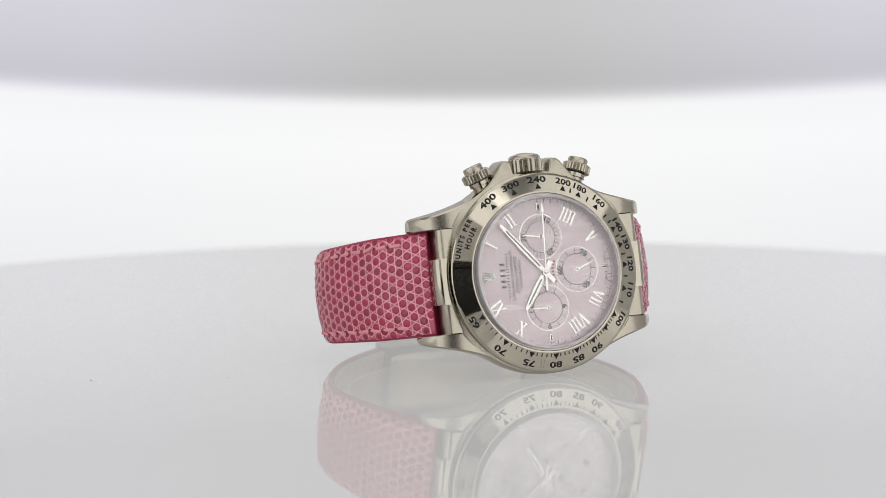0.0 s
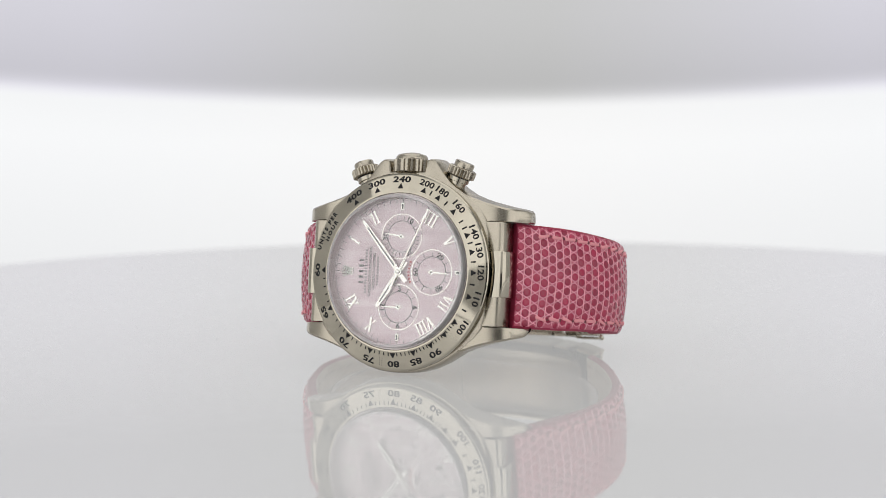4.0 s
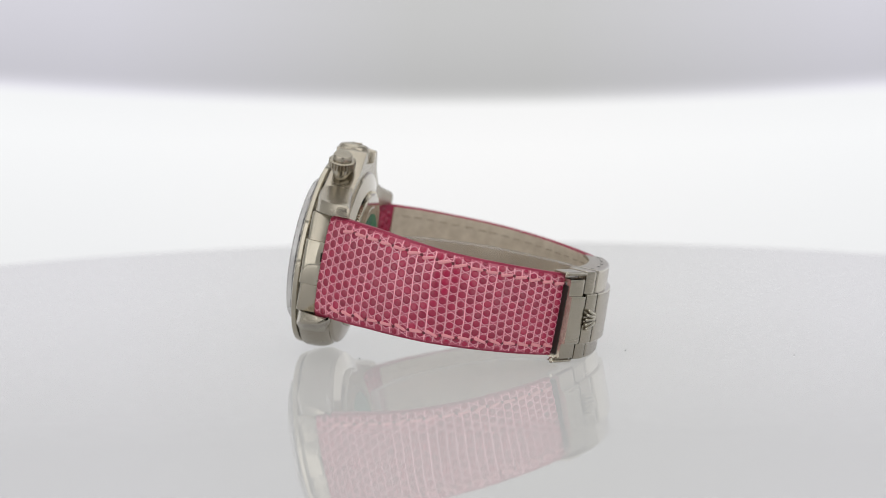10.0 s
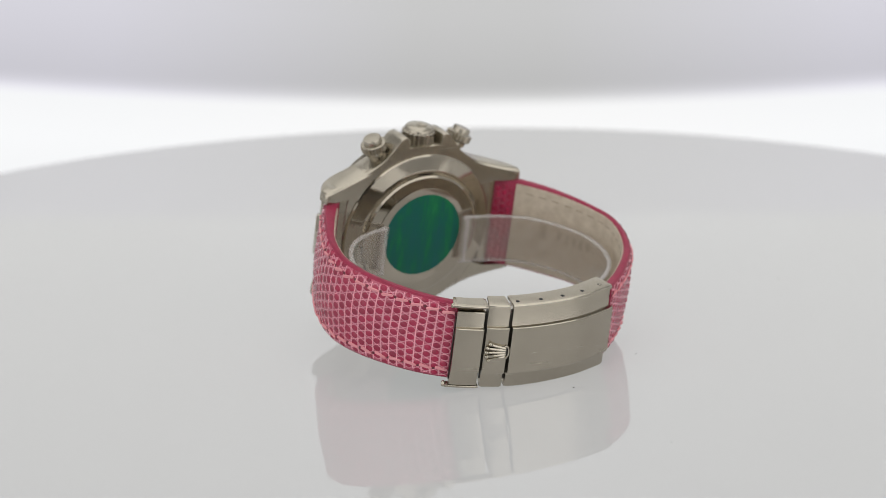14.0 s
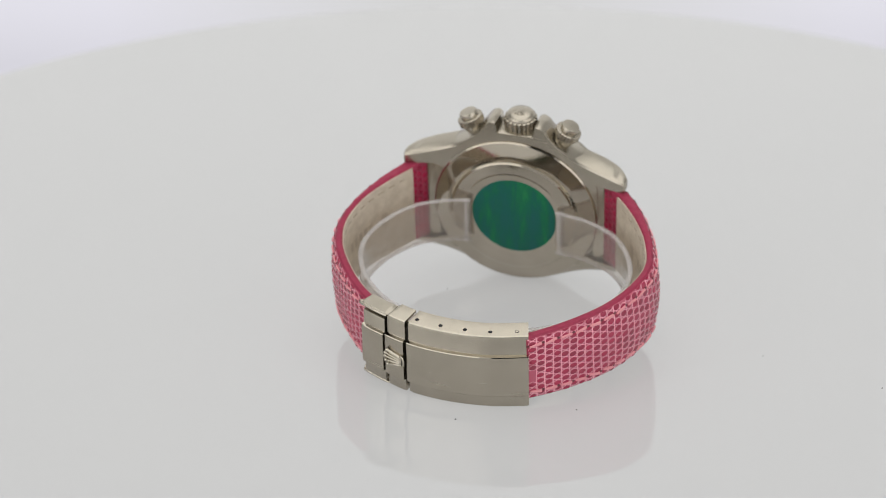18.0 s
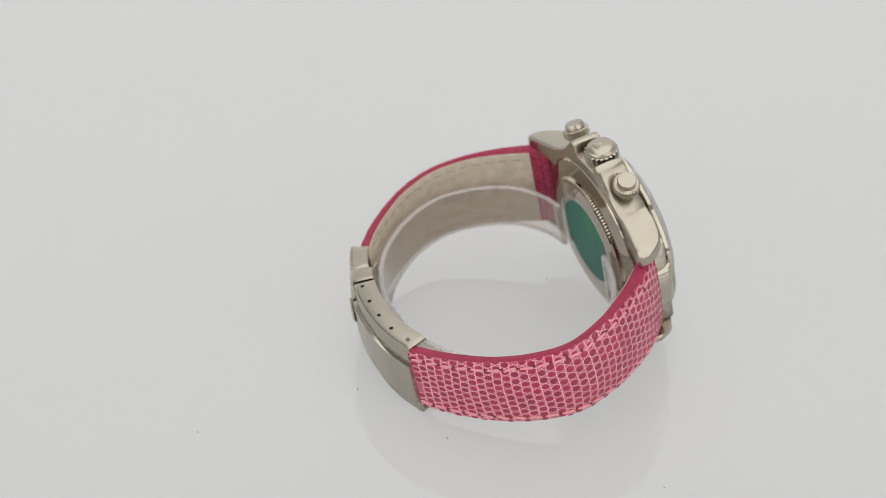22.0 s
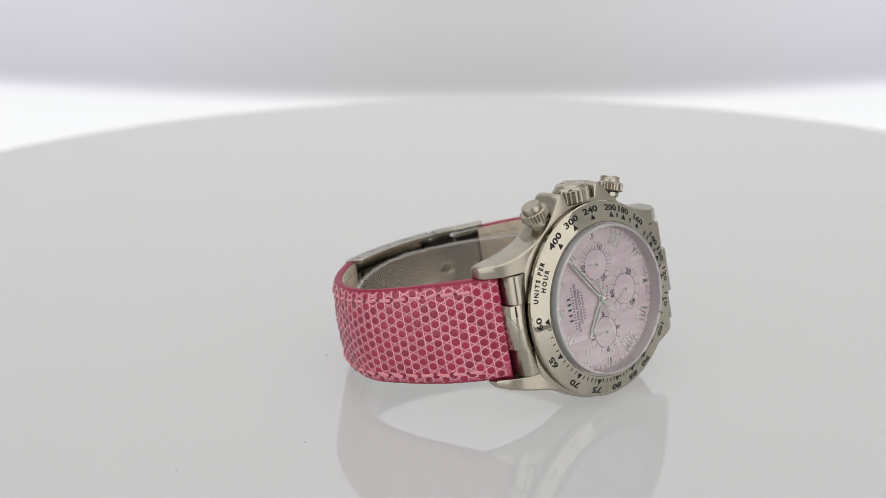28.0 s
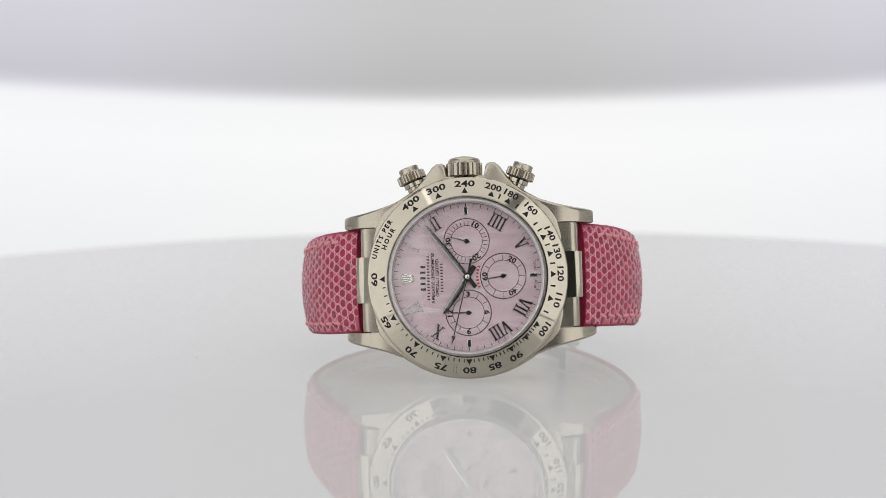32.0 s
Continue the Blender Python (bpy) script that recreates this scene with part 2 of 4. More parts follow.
# ---- the studio: a white cloth tent round the turntable ----
def studio():
    bm = bmesh.new()
    box(bm, -1250, 1250, -1250, 1250, -920, -900)
    tagged(part("floor", bm, FLOOR_GREY, smooth=0), "grey studio floor", kind="structure")
    for name, (x0, x1, y0, y1) in {"wall_north": (-1250, 1250, 1250, 1260), "wall_south": (-1250, 1250, -1260, -1250),
                                   "wall_east": (1250, 1260, -1250, 1250), "wall_west": (-1260, -1250, -1250, 1250)}.items():
        bm = bmesh.new()
        box(bm, x0, x1, y0, y1, -900, 1300)
        tagged(part(name, bm, WALL, smooth=0), "plain white cloth tent wall", kind="structure")
    bm = bmesh.new()
    box(bm, -1260, 1260, -1260, 1260, 1300, 1310)
    tagged(part("ceiling", bm, WALL, smooth=0), "plain white cloth tent roof", kind="structure")


studio()


def camera_rig():
    """The dark body that carries the lens, enlarged for the dark opening round it; it shows only in the polished metal.
    """
    root = tagged(new("camera_rig"), "black camera body on a swinging arm", "camera rig", kind="structure")
    bm = bmesh.new()
    box(bm, -86, 130, -REACH / MM - 110, -REACH / MM - 25, -90, 72, bevel=8)
    part("body", bm, RIG, root, smooth=30)
    # an added block that makes the dark reflection taller
    bm = bmesh.new()
    box(bm, -84, 128, -REACH / MM - 90, -REACH / MM - 30, 74, 102, bevel=5)
    part("added_dark_block", bm, RIG, root, smooth=30)
    bm = bmesh.new()
    box(bm, -14, 14, -REACH / MM - 320, -REACH / MM - 110.5, -14, 14, bevel=3)
    part("arm", bm, RIG, root, smooth=30)
    return root


def turntable():
    root = tagged(new("turntable"), "round glossy white acrylic turntable disc on a column", "turntable")
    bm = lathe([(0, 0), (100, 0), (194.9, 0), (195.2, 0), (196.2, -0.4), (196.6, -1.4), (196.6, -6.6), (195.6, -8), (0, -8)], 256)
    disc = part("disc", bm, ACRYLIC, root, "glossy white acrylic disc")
    bm = lathe([(0, -8.2), (45, -8.2), (45, -40), (30, -50), (30, -880), (160, -890), (160, -900), (0, -900)], 64)
    part("column", bm, FLOOR_GREY, root)
    for x, y, r in ((14.6, -22.5, 0.16), (-25.9, 19.3, 0.18), (-3.7, 29.7, 0.2), (-2.9, 64.3, 0.15), (-83.1, -6.8, 0.15), (-57.4, -12.9, 0.13)):
        bm = lathe([(0, 0.1), (r * 0.7, 0.08), (r, 0.004), (0, 0.004)], 8)
        part("speck", bm, INK, disc, "dark dust speck").matrix_basis = Matrix.Translation((x * MM, y * MM, 0))
    return root


def backdrop():
    """The screen on the far end of the camera's arm, its light painted on as emission."""
    root = tagged(new("backdrop"), "white backdrop screen with a grey upper panel, its soft light painted on", "backdrop", kind="structure")
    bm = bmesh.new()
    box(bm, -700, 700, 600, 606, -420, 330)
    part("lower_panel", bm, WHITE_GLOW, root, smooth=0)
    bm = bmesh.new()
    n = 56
    # past 255 the unseen edge rises, to shape what the disc reflects
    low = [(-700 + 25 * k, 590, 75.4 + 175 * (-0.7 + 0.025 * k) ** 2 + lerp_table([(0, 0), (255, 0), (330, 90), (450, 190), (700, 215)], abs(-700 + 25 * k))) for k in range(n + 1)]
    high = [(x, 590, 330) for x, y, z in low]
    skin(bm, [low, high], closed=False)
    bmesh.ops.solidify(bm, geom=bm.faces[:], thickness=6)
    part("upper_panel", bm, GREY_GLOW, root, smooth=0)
    return root


TABLE = turntable()
SCREEN = backdrop()
CAMERA_RIG = camera_rig()

# ---- the watch, in its own frame: x towards six o'clock, y towards the crown, z out of the dial ----
SEAT = Matrix(((0.998912, -0.040157, 0.023712, 0.00052453), (0.030626, 0.181420, -0.982929, -0.03549024),
               (0.035170, 0.982585, 0.182453, 0.02060971), (0, 0, 0, 1)))
WATCH = tagged(new("wristwatch"), "white gold chronograph wristwatch on a raspberry lizard strap, lying sideways", "watch")


def wpart(name, bm, mat, label="", smooth=40, parent=None):
    ob = part(name, bm, mat, parent or WATCH, label, smooth)
    if parent is None:
        ob.matrix_basis = SEAT
    return ob


STRAP_SIX = [(22.2, -6.8), (24.6, -10.4), (28.2, -16.8), (31.6, -24.3), (32.8, -32), (31, -39.5), (27.3, -45.8), (23, -51), (18.5, -54.8)]
STRAP_TWELVE = [(-21.6, -6.2), (-26, -10.6), (-30.3, -17), (-33.8, -24.5), (-35.4, -32), (-33.6, -39.5), (-29.3, -47), (-22.5, -54), (-15.5, -59.3)]
CLASP_LINE = [(22.8, -51.2), (19.6, -54.4), (14.5, -58.4), (8, -60.8), (0, -61.8), (-8, -61.4), (-16, -59.4)]


class Ribbon:
    """A band that follows a line in the watch's x-z plane, with a width and a thickness along it."""

    def __init__(self, line, width, thick, middle):
        self.n = 121
        self.p, self.length = spline([(x, 0, z) for x, z in line], self.n)
        self.width, self.thick, self.middle = width, thick, middle

    def frame_at(self, u):
        f = min(max(u, 0), 1) * (self.n - 1)
        i = min(int(f), self.n - 2)
        p = self.p[i].lerp(self.p[i + 1], f - i)
        a, b = self.p[max(i - 1, 0)], self.p[min(i + 2, self.n - 1)]
        t = (b - a).normalized()
        nrm = Vector((t.z, 0, -t.x))
        if nrm.dot(p - Vector((0, 0, -32))) < 0:
            nrm = -nrm
        return p, t, nrm

    def at(self, u, v, d=0.0):
        """u along, v across in millimetres from the middle, d outwards from the outer face."""
        p, t, nrm = self.frame_at(u)
        return p + nrm * d + Vector((0, v + lerp_table(self.middle, u), 0))

    def u_at(self, x):
        """Where along the ribbon it passes x."""
        return min(range(401), key=lambda k: abs(self.frame_at(k / 400)[0].x - x)) / 400

    def place(self, u, v, d=0.0, turn=0.0):
        """A pose on the ribbon, in metres: x along it, y across, z outwards."""
        p, t, nrm = self.frame_at(u)
        q = self.at(u, v, d) * MM
        y = nrm.cross(t)
        return Matrix.Translation(q) @ Matrix((t, y, nrm)).transposed().to_4x4() @ Matrix.Rotation(turn, 4, "Z")


STRAPS = [Ribbon(STRAP_SIX, [(0, 10.1), (0.2, 9.95), (0.6, 9.0), (1, 8.3)], [(0, 3.0), (0.12, 2.6), (0.3, 2.05), (1, 1.9)], [(0, 0), (0.25, -0.05), (0.5, -0.5), (1, -0.95)]),
          Ribbon(STRAP_TWELVE, [(0, 10.1), (0.2, 10.0), (1, 8.0)], [(0, 3.0), (0.12, 2.6), (0.3, 2.05), (1, 1.9)], [(0, 0), (0.3, 0), (1, 0.1)])]
CAP_LINE = [(13.6, -58.8), (16.5, -57.65), (19.4, -56.25), (20.4, -55.7)]
CLASP = Ribbon(CLASP_LINE, [(0, 9.0), (1, 9.0)], [(0, 1.4), (1, 1.4)], [(0, -1.1), (1, -0.45)])


CAP = Ribbon(CAP_LINE, [(0, 9.0), (1, 9.0)], [(0, 1.4), (1, 1.4)], [(0, -1.05), (1, -1.1)])


def band(ribbon, d0, d1, inset, steps, u0=0.0, u1=1.0, round_=0.5):
    """A closed band between two depths below the ribbon's outer face."""
    bm = bmesh.new()
    rings = []
    for k in range(steps + 1):
        u = u0 + (u1 - u0) * k / steps
        w = lerp_table(ribbon.width, u) - inset
        a, b = d0(u), d1(u)
        r = min(round_, (a - b) / 2.2)
        ring = []
        for v, d in ((-w + r, a), (0, a), (w - r, a), (w - 0.3 * r, a - 0.3 * r), (w, a - r), (w, b + r), (w - 0.3 * r, b + 0.3 * r), (w - r, b), (0, b), (-w + r, b),
                     (-w + 0.3 * r, b + 0.3 * r), (-w, b + r), (-w, a - r), (-w + 0.3 * r, a - 0.3 * r)):
            ring.append(ribbon.at(u, v, d))
        rings.append(ring)
    skin(bm, rings)
    return bm


def turned(angle, r, z, lean=0.0):
    """A pose in metres at that angle round the dial, y outwards; lean: degrees by which the outer side dips."""
    return Matrix.Rotation(radians(angle - 90), 4, "Z") @ Matrix.Translation((0, r * MM, z * MM)) @ Matrix.Rotation(radians(-lean), 4, "X")


def clock(a):
    """The angle on the dial of a degrees clockwise from twelve o'clock."""
    return 180.0 - a


def writing(body, height, stretch=1.0, bold=0.0, deep=0.01, spacing=1.0):
    """Letters as a mesh in millimetres, centred, that high."""
    cu = bpy.data.curves.new("letters", "FONT")
    cu.body, cu.size, cu.align_x, cu.align_y = body, height / 0.69, "CENTER", "CENTER"
    cu.offset, cu.extrude, cu.resolution_u, cu.space_character = bold, deep, 2, spacing
    ob = new("letters", cu)
    me = ob.evaluated_get(bpy.context.evaluated_depsgraph_get()).to_mesh()
    bm = bmesh.new()
    bm.from_mesh(me)
    ob.to_mesh_clear()
    bpy.data.objects.remove(ob)
    bpy.data.curves.remove(cu)
    xs = [v.co.x for v in bm.verts]
    ys = [v.co.y for v in bm.verts]
    cx, cy = (min(xs) + max(xs)) / 2, (min(ys) + max(ys)) / 2
    for v in bm.verts:
        v.co.x, v.co.y = (v.co.x - cx) * stretch, v.co.y - cy
    return bm


def sub(name, bm, mat, parent, m=None, label="", smooth=40):
    ob = part(name, bm, mat, parent, label, smooth)
    if m is not None:
        ob.matrix_basis = m
    return ob


def again(ob, m):
    """Another object on the same mesh."""
    twin = new(ob.name.split(".")[0], ob.data)
    twin.parent = ob.parent
    twin.matrix_basis = m
    for key in ob.keys():
        if key in ("label", "kind"):
            twin[key] = ob[key]
    return twin


def prism(bm, outline, z0, z1, m=None):
    """An upright block on an outline in the x-y plane."""
    low = [bm.verts.new((x, y, z0)) for x, y in outline]
    high = [bm.verts.new((x, y, z1)) for x, y in outline]
    n = len(outline)
    bm.faces.new(low)
    bm.faces.new(high)
    for i in range(n):
        j = (i + 1) % n
        bm.faces.new((low[i], low[j], high[j], high[i]))
    if m is not None:
        bmesh.ops.transform(bm, matrix=m, verts=low + high)


def knurled(r, depth, count, z0, z1, bevel=0.25):
    """A fluted drum along z with rounded rims."""
    bm = bmesh.new()
    n = count * 6
    rings = []
    for z, k in ((z0, 0.86), (z0 + bevel, 1.0), (z1 - bevel, 1.0), (z1, 0.86)):
        ring = []
        for i in range(n):
            a = 2 * math.pi * i / n
            w = 0.5 + 0.5 * math.cos(count * a)
            rad = r - depth * (w ** 2.2 if k == 1.0 else 0.5) - (1 - k) * r * 0.6
            ring.append((rad * math.cos(a), rad * math.sin(a), z))
        rings.append(ring)
    skin(bm, rings)
    return bm


SLOPE = 17.0


def bezel_z(r):
    return 0.37 - (r - 15.6) * math.tan(radians(SLOPE))


def rise(z):
    """The flanks lean a little towards the crown side at the back."""
    return max(0, -4 - z) * 0.1


def build_case():
    half = [(0, 19.75), (3.7, 19.75), (3.9, 21.3), (4.2, 21.9), (4.8, 22.2), (5.6, 22.1), (6.4, 21.5), (7.2, 20.4), (8.2, 19.1), (9.4, 17.8), (10.8, 16.7), (12.6, 15.6),
            (14.5, 14.5), (16.2, 13.0), (17.6, 10.6), (18.3, 8), (18.5, 4), (18.5, 0), (18.5, -4), (18.3, -8), (17.6, -10.6), (16.2, -12.6), (14.2, -14.4),
            (12, -15.9), (9.5, -17.4), (7, -18.5), (4.5, -19.2), (2.2, -19.5), (0, -19.6)]
    outline = half + [(-x, y) for x, y in half[-2:0:-1]]
    n = len(outline)
    bm = bmesh.new()
    rings = []
    for z, inset in ((-2.45, 0.45), (-2.6, 0.15), (-2.95, 0.0), (-5.5, -0.1), (-6.6, 0.0), (-7.2, 0.25), (-7.7, 0.6), (-8.1, 1.0), (-8.45, 1.55), (-8.7, 2.3)):
        ring = []
        for i, (x, y) in enumerate(outline):
            (ax, ay), (bx, by) = outline[i - 1], outline[(i + 1) % n]
            t = Vector((bx - ax, by - ay, 0)).normalized()
            k = inset if y < 0 or z > -6 else inset * 0.15
            ring.append((x + t.y * k, y - t.x * k + rise(z), z))
        rings.append(ring)
    skin(bm, rings)
    case = wpart("case", bm, GOLD, "brushed and polished white gold case", smooth=32)
    # lugs
    out = [(9, 17.2), (11, 16.2), (13.5, 15.0), (16, 14.1), (18.5, 13.4), (21, 12.8), (23, 12.4), (24.0, 12.1), (24.35, 11.8)]
    top = [(9, -2.45), (16, -2.5), (18.5, -2.85), (20.5, -3.5), (22, -4.6), (23, -5.8), (24.0, -7.4), (24.35, -8.0)]
    low = [(9, -8.4), (16, -9.0), (20, -9.8), (23, -10.5), (24.0, -10.6), (24.35, -10.3)]
    for sx in (1, -1):
        for sy in (1, -1):
            bm = bmesh.new()
            rings = []
            for x in (9, 11, 13, 15, 16.5, 18, 19.5, 21, 22, 23, 23.6, 24.0, 24.25, 24.35):
                yo, zt, zb = lerp_table(out, x), lerp_table(top, x), lerp_table(low, x)
                yi = lerp_table([(9, 8), (16.6, 9.6), (17.4, 10.15), (24.0, 10.15), (24.35, 10.4)], x)
                c, f = 0.35, 1.0 if sy > 0 else (2.6 if sx > 0 else 1.5)
                ring = [(yi, zb), (yi, zt - 0.1), (yi + 0.1, zt), (yo - c, zt), (yo - 0.1, zt - c * 0.75), (yo, zt - c), (yo, zb + 0.8 * f), (yo - 0.25 * f, zb + 0.3 * f), (yo - 0.8 * f, zb)]
                rings.append([(sx * x, sy * a + (rise(b) if a > 11 else 0), b) for a, b in ring])
            skin(bm, rings)
            wpart("lug", bm, GOLD, smooth=28)
    # bezel
    bezel = wpart("bezel", lathe([(15.2, -2.2), (15.2, 0.2), (15.35, 0.36), (15.6, 0.37), (15.68, bezel_z(15.68)), (18.87, bezel_z(18.87)), (18.95, bezel_z(18.95)), (19.2, bezel_z(18.95) - 0.12), (19.35, bezel_z(18.95) - 0.35), (19.35, -1.7),
                                  (19.15, -1.9), (18.6, -1.95), (18.6, -2.0)], 192), POLISHED, "polished white gold bezel with an engraved black scale", smooth=20)
    for v in (400, 300, 240, 200, 180, 160, 140, 130, 120, 110, 100, 90, 85, 80, 75, 70, 65, 60):
        a = 21600 / v
        # a closer pair of figures is set narrower
        sub("numeral", writing(str(v), 1.17, 1.55 if v > 200 or v < 100 else 1.28, 0.05), BLACK, bezel, turned(clock(a), 17.98, bezel_z(17.98) + 0.012, SLOPE))
    tri = bmesh.new()
    prism(tri, [(-0.62, -0.5), (0.62, -0.5), (0, 0.6)], 0, 0.015)
    first = None
    for v in (400, 300, 240, 200, 180, 160, 140, 130, 120, 110, 100, 95, 90, 85, 80, 75, 70, 65, 60):
        m = turned(clock(21600 / v), 16.62 if v >= 105 else 16.35, bezel_z(16.6 if v >= 105 else 16.35) + 0.012, SLOPE)
        first = again(first, m) if first else sub("triangle_mark", tri, BLACK, bezel, m, smooth=0)
    bar = bmesh.new()
    box(bar, -0.15, 0.15, -0.5, 0.5, 0, 0.015)
    first = None
    for v in (190, 170, 150, 145, 135, 125, 115, 105):
        m = turned(clock(21600 / v), 16.62, bezel_z(16.62) + 0.012, SLOPE)
        first = again(first, m) if first else sub("bar_mark", bar, BLACK, bezel, m, smooth=0)
    tick = bmesh.new()
    box(tick, -0.1, 0.1, -0.36, 0.32, 0, 0.015)
    first = None
    for v in range(61, 100):
        if v % 5:
            m = turned(clock(21600 / v), 16.15, bezel_z(16.15) + 0.012, SLOPE)
            first = again(first, m) if first else sub("tick", tick, BLACK, bezel, m, smooth=0)
    for body, r, a in (("UNITS PER", 18.38, 25.5), ("HOUR", 16.98, 27.5)):
        bm = writing(body, 0.88, 0.98, 0.055, spacing=1.45)
        for v in bm.verts:  # bends the line of letters round the bezel
            k, rr = v.co.x / r, r + v.co.y
            v.co = Vector((rr * math.sin(k), rr * math.cos(k), v.co.z - (rr - 15.6) * math.tan(radians(SLOPE)) + 0.382))
        sub("inscription", bm, BLACK, bezel, Matrix.Rotation(radians(clock(a) - 90), 4, "Z"))
    # a few small nicks by the seventy-five
    nick = None
    for k in range(8):
        m = turned(clock(278.2 + 1.7 * (k % 2)), 17.1 + 0.45 * (k // 2), bezel_z(17.1 + 0.45 * (k // 2)) + 0.006, SLOPE)
        nick = again(nick, m) if nick else sub("nick", lathe([(0, 0.01), (0.07, 0.01), (0.09, -0.01)], 8), NICK_AND_SHADE, bezel, m, smooth=0)
    wpart("crystal", lathe([(0, -0.15), (14.9, -0.15), (14.9, 1.3), (14.75, 1.52), (14.45, 1.6), (14.38, 1.6), (0, 1.6)], 128), CRYSTAL, "clear sapphire crystal standing proud of the bezel", smooth=25).visible_shadow = False
    wpart("inner_flange", lathe([(15.2, 0.1), (14.95, 0.1), (14.92, -0.2), (14.5, -2.05), (14.5, -2.3), (15.2, -2.3)], 128), FLANGE, smooth=30)
    wpart("gasket", lathe([(18.5, -1.8), (18.5, -2.6)], 128), BLACK, smooth=0)
    # a milky shell over the glass edge paints its bright rim
    wpart("crystal_edge", lathe([(14.96, 0.1), (14.96, 1.32), (14.78, 1.56), (14.46, 1.64), (14.3, 1.63)], 128), CRYSTAL_EDGE_HAZE, smooth=25).visible_shadow = False
    # case back
    back = wpart("case_back", lathe([(0, -8.4), (18.1, -8.4), (18.1, -8.9), (17.8, -9.15), (17.74, -9.1655), (14.98, -9.8793), (14.9, -9.9), (14.5, -9.95), (13.95, -10.0), (13.9, -10.55), (13.5, -10.75), (13.45, -10.7543), (11.25, -10.9457),
                                     (11.2, -10.95), (11.0, -11.0), (10.9, -11.0), (0, -11.0)], 160), BACK_GOLD, "polished screw-down case back", smooth=12)
    sub("fluted_ring", lathe_flutes(14.3, 13.75, -9.95, -10.5, 120), POLISHED, back, smooth=0)
    sub("sticker", lathe([(0, -11.05), (9.35, -11.05), (9.35, -11.0)], 96), STICKER, back, Matrix.Translation((-0.0003, 0.0003, 0)), "round green hologram sticker")
    # crown
    m = Matrix.Translation((-0.3, 0, -4.7)) @ Matrix.Rotation(radians(-90), 4, "X")
    crown = wpart("crown", knurled(3.55, 0.42, 20, 19.55, 22.4), GOLD, "fluted winding crown", smooth=30)
    crown.matrix_basis = SEAT @ metres(m)
    sub("cap", lathe([(3.15, 22.3), (3.1, 22.75), (2.75, 23.15), (1.7, 23.45), (0, 23.55)], 48), GOLD, crown, smooth=50)
    sub("stem", lathe([(3.3, 19.15), (2.6, 19.0), (2.6, 17.0), (0, 17)], 32), GOLD, crown)
    sub("mark", crown_mark(0.55), GOLD, crown, Matrix.Translation((0, 0.2 * MM, 23.45 * MM)), "small raised mark")
    # pushers
    for sx in (1, -1):
        m = Matrix.Translation((sx * 11.2, 21.35, -4.9)) @ Matrix.Rotation(radians(-90), 4, "X") @ Matrix.Rotation(radians(sx * 21), 4, "Y")
        push = wpart("pusher", lathe([(1.7, -7.0), (1.7, -3.6), (2.05, -3.5), (2.05, -2.75), (1.75, -2.65), (1.75, -2.3)], 40), POLISHED, "screw-down chronograph pusher")
        push.matrix_basis = SEAT @ metres(m)
        sub("seal", lathe([(1.75, -3.0), (2.0, -2.95), (2.0, -2.6), (1.75, -2.55)], 40), BLACK, push, smooth=30)
        sub("collar", knurled(2.8, 0.3, 24, -2.55, -0.75, 0.2), GOLD, push, smooth=30)
        sub("cap", lathe([(1.95, -0.9), (1.95, 0.2), (1.8, 0.42), (0, 0.5)], 40), GOLD, push, smooth=35)
    # end links
    for sx in (1, -1):
        e = 0.5 if sx > 0 else 0.0
        link = wpart("end_link", round_bar(sx, [(17.2, -2.58), (19.3 + e, -2.6), (20.2 + e, -2.8), (20.75 + e, -3.6), (20.9 + e, -5.4), (20.7 + e, -6.8), (19.9 + e, -8.2), (17.2, -8.6)], -10.0, 10.0), GOLD, "white gold end link", smooth=60)
        sub("centre_link", round_bar(sx, [(17.6, -2.35), (20.3 + e * 0.5, -2.37), (21.2 + e * 0.5, -2.6), (21.75 + e * 0.5, -3.4), (21.9 + e * 0.5, -5.2), (21.7 + e * 0.5, -6.8), (20.7, -8.0), (17.6, -8.3)], -4.45, 4.45), POLISHED, link, smooth=60)


def metres(m):
    return Matrix.Translation(m.translation * MM) @ m.to_3x3().to_4x4()


def round_bar(sx, outline, y0, y1):
    bm = bmesh.new()
    rings = []
    outline = [(p.x, p.y) for p in spline([(x, z, 0) for x, z in outline], 32)[0]]
    for y, inset in ((y0, 0.12), (y0 + 0.12, 0), (y1 - 0.12, 0), (y1, 0.12)):
        rings.append([(sx * (x - inset), y, z) for x, z in outline])
    skin(bm, rings)
    return bm


def lathe_flutes(r0, r1, z0, z1, count):
    bm = bmesh.new()
    n = count * 2
    rings = []
    for z in (z0, z1):
        rings.append([((r0 if i % 2 else r1) * math.cos(2 * math.pi * i / n), (r0 if i % 2 else r1) * math.sin(2 * math.pi * i / n), z) for i in range(n)])
    skin(bm, rings)
    return bm


def capsule(bm, a, b, r0, r1, n=10):
    """A rod with round ends from a to b."""
    a, b = Vector(a), Vector(b)
    t = (b - a).normalized()
    q = t.to_track_quat("Z", "Y").to_matrix()
    rings = []
    for c, r, s in ((a, r0, -1), (b, r1, 1)):
        steps = (80, 50, 20, 0) if s < 0 else (0, 20, 50, 80)
        for deg in steps:
            h, w = s * r * math.sin(radians(deg)), r * math.cos(radians(deg))
            rings.append([c + q @ Vector((w * math.cos(2 * math.pi * i / n), w * math.sin(2 * math.pi * i / n), h)) for i in range(n)])
    skin(bm, rings)


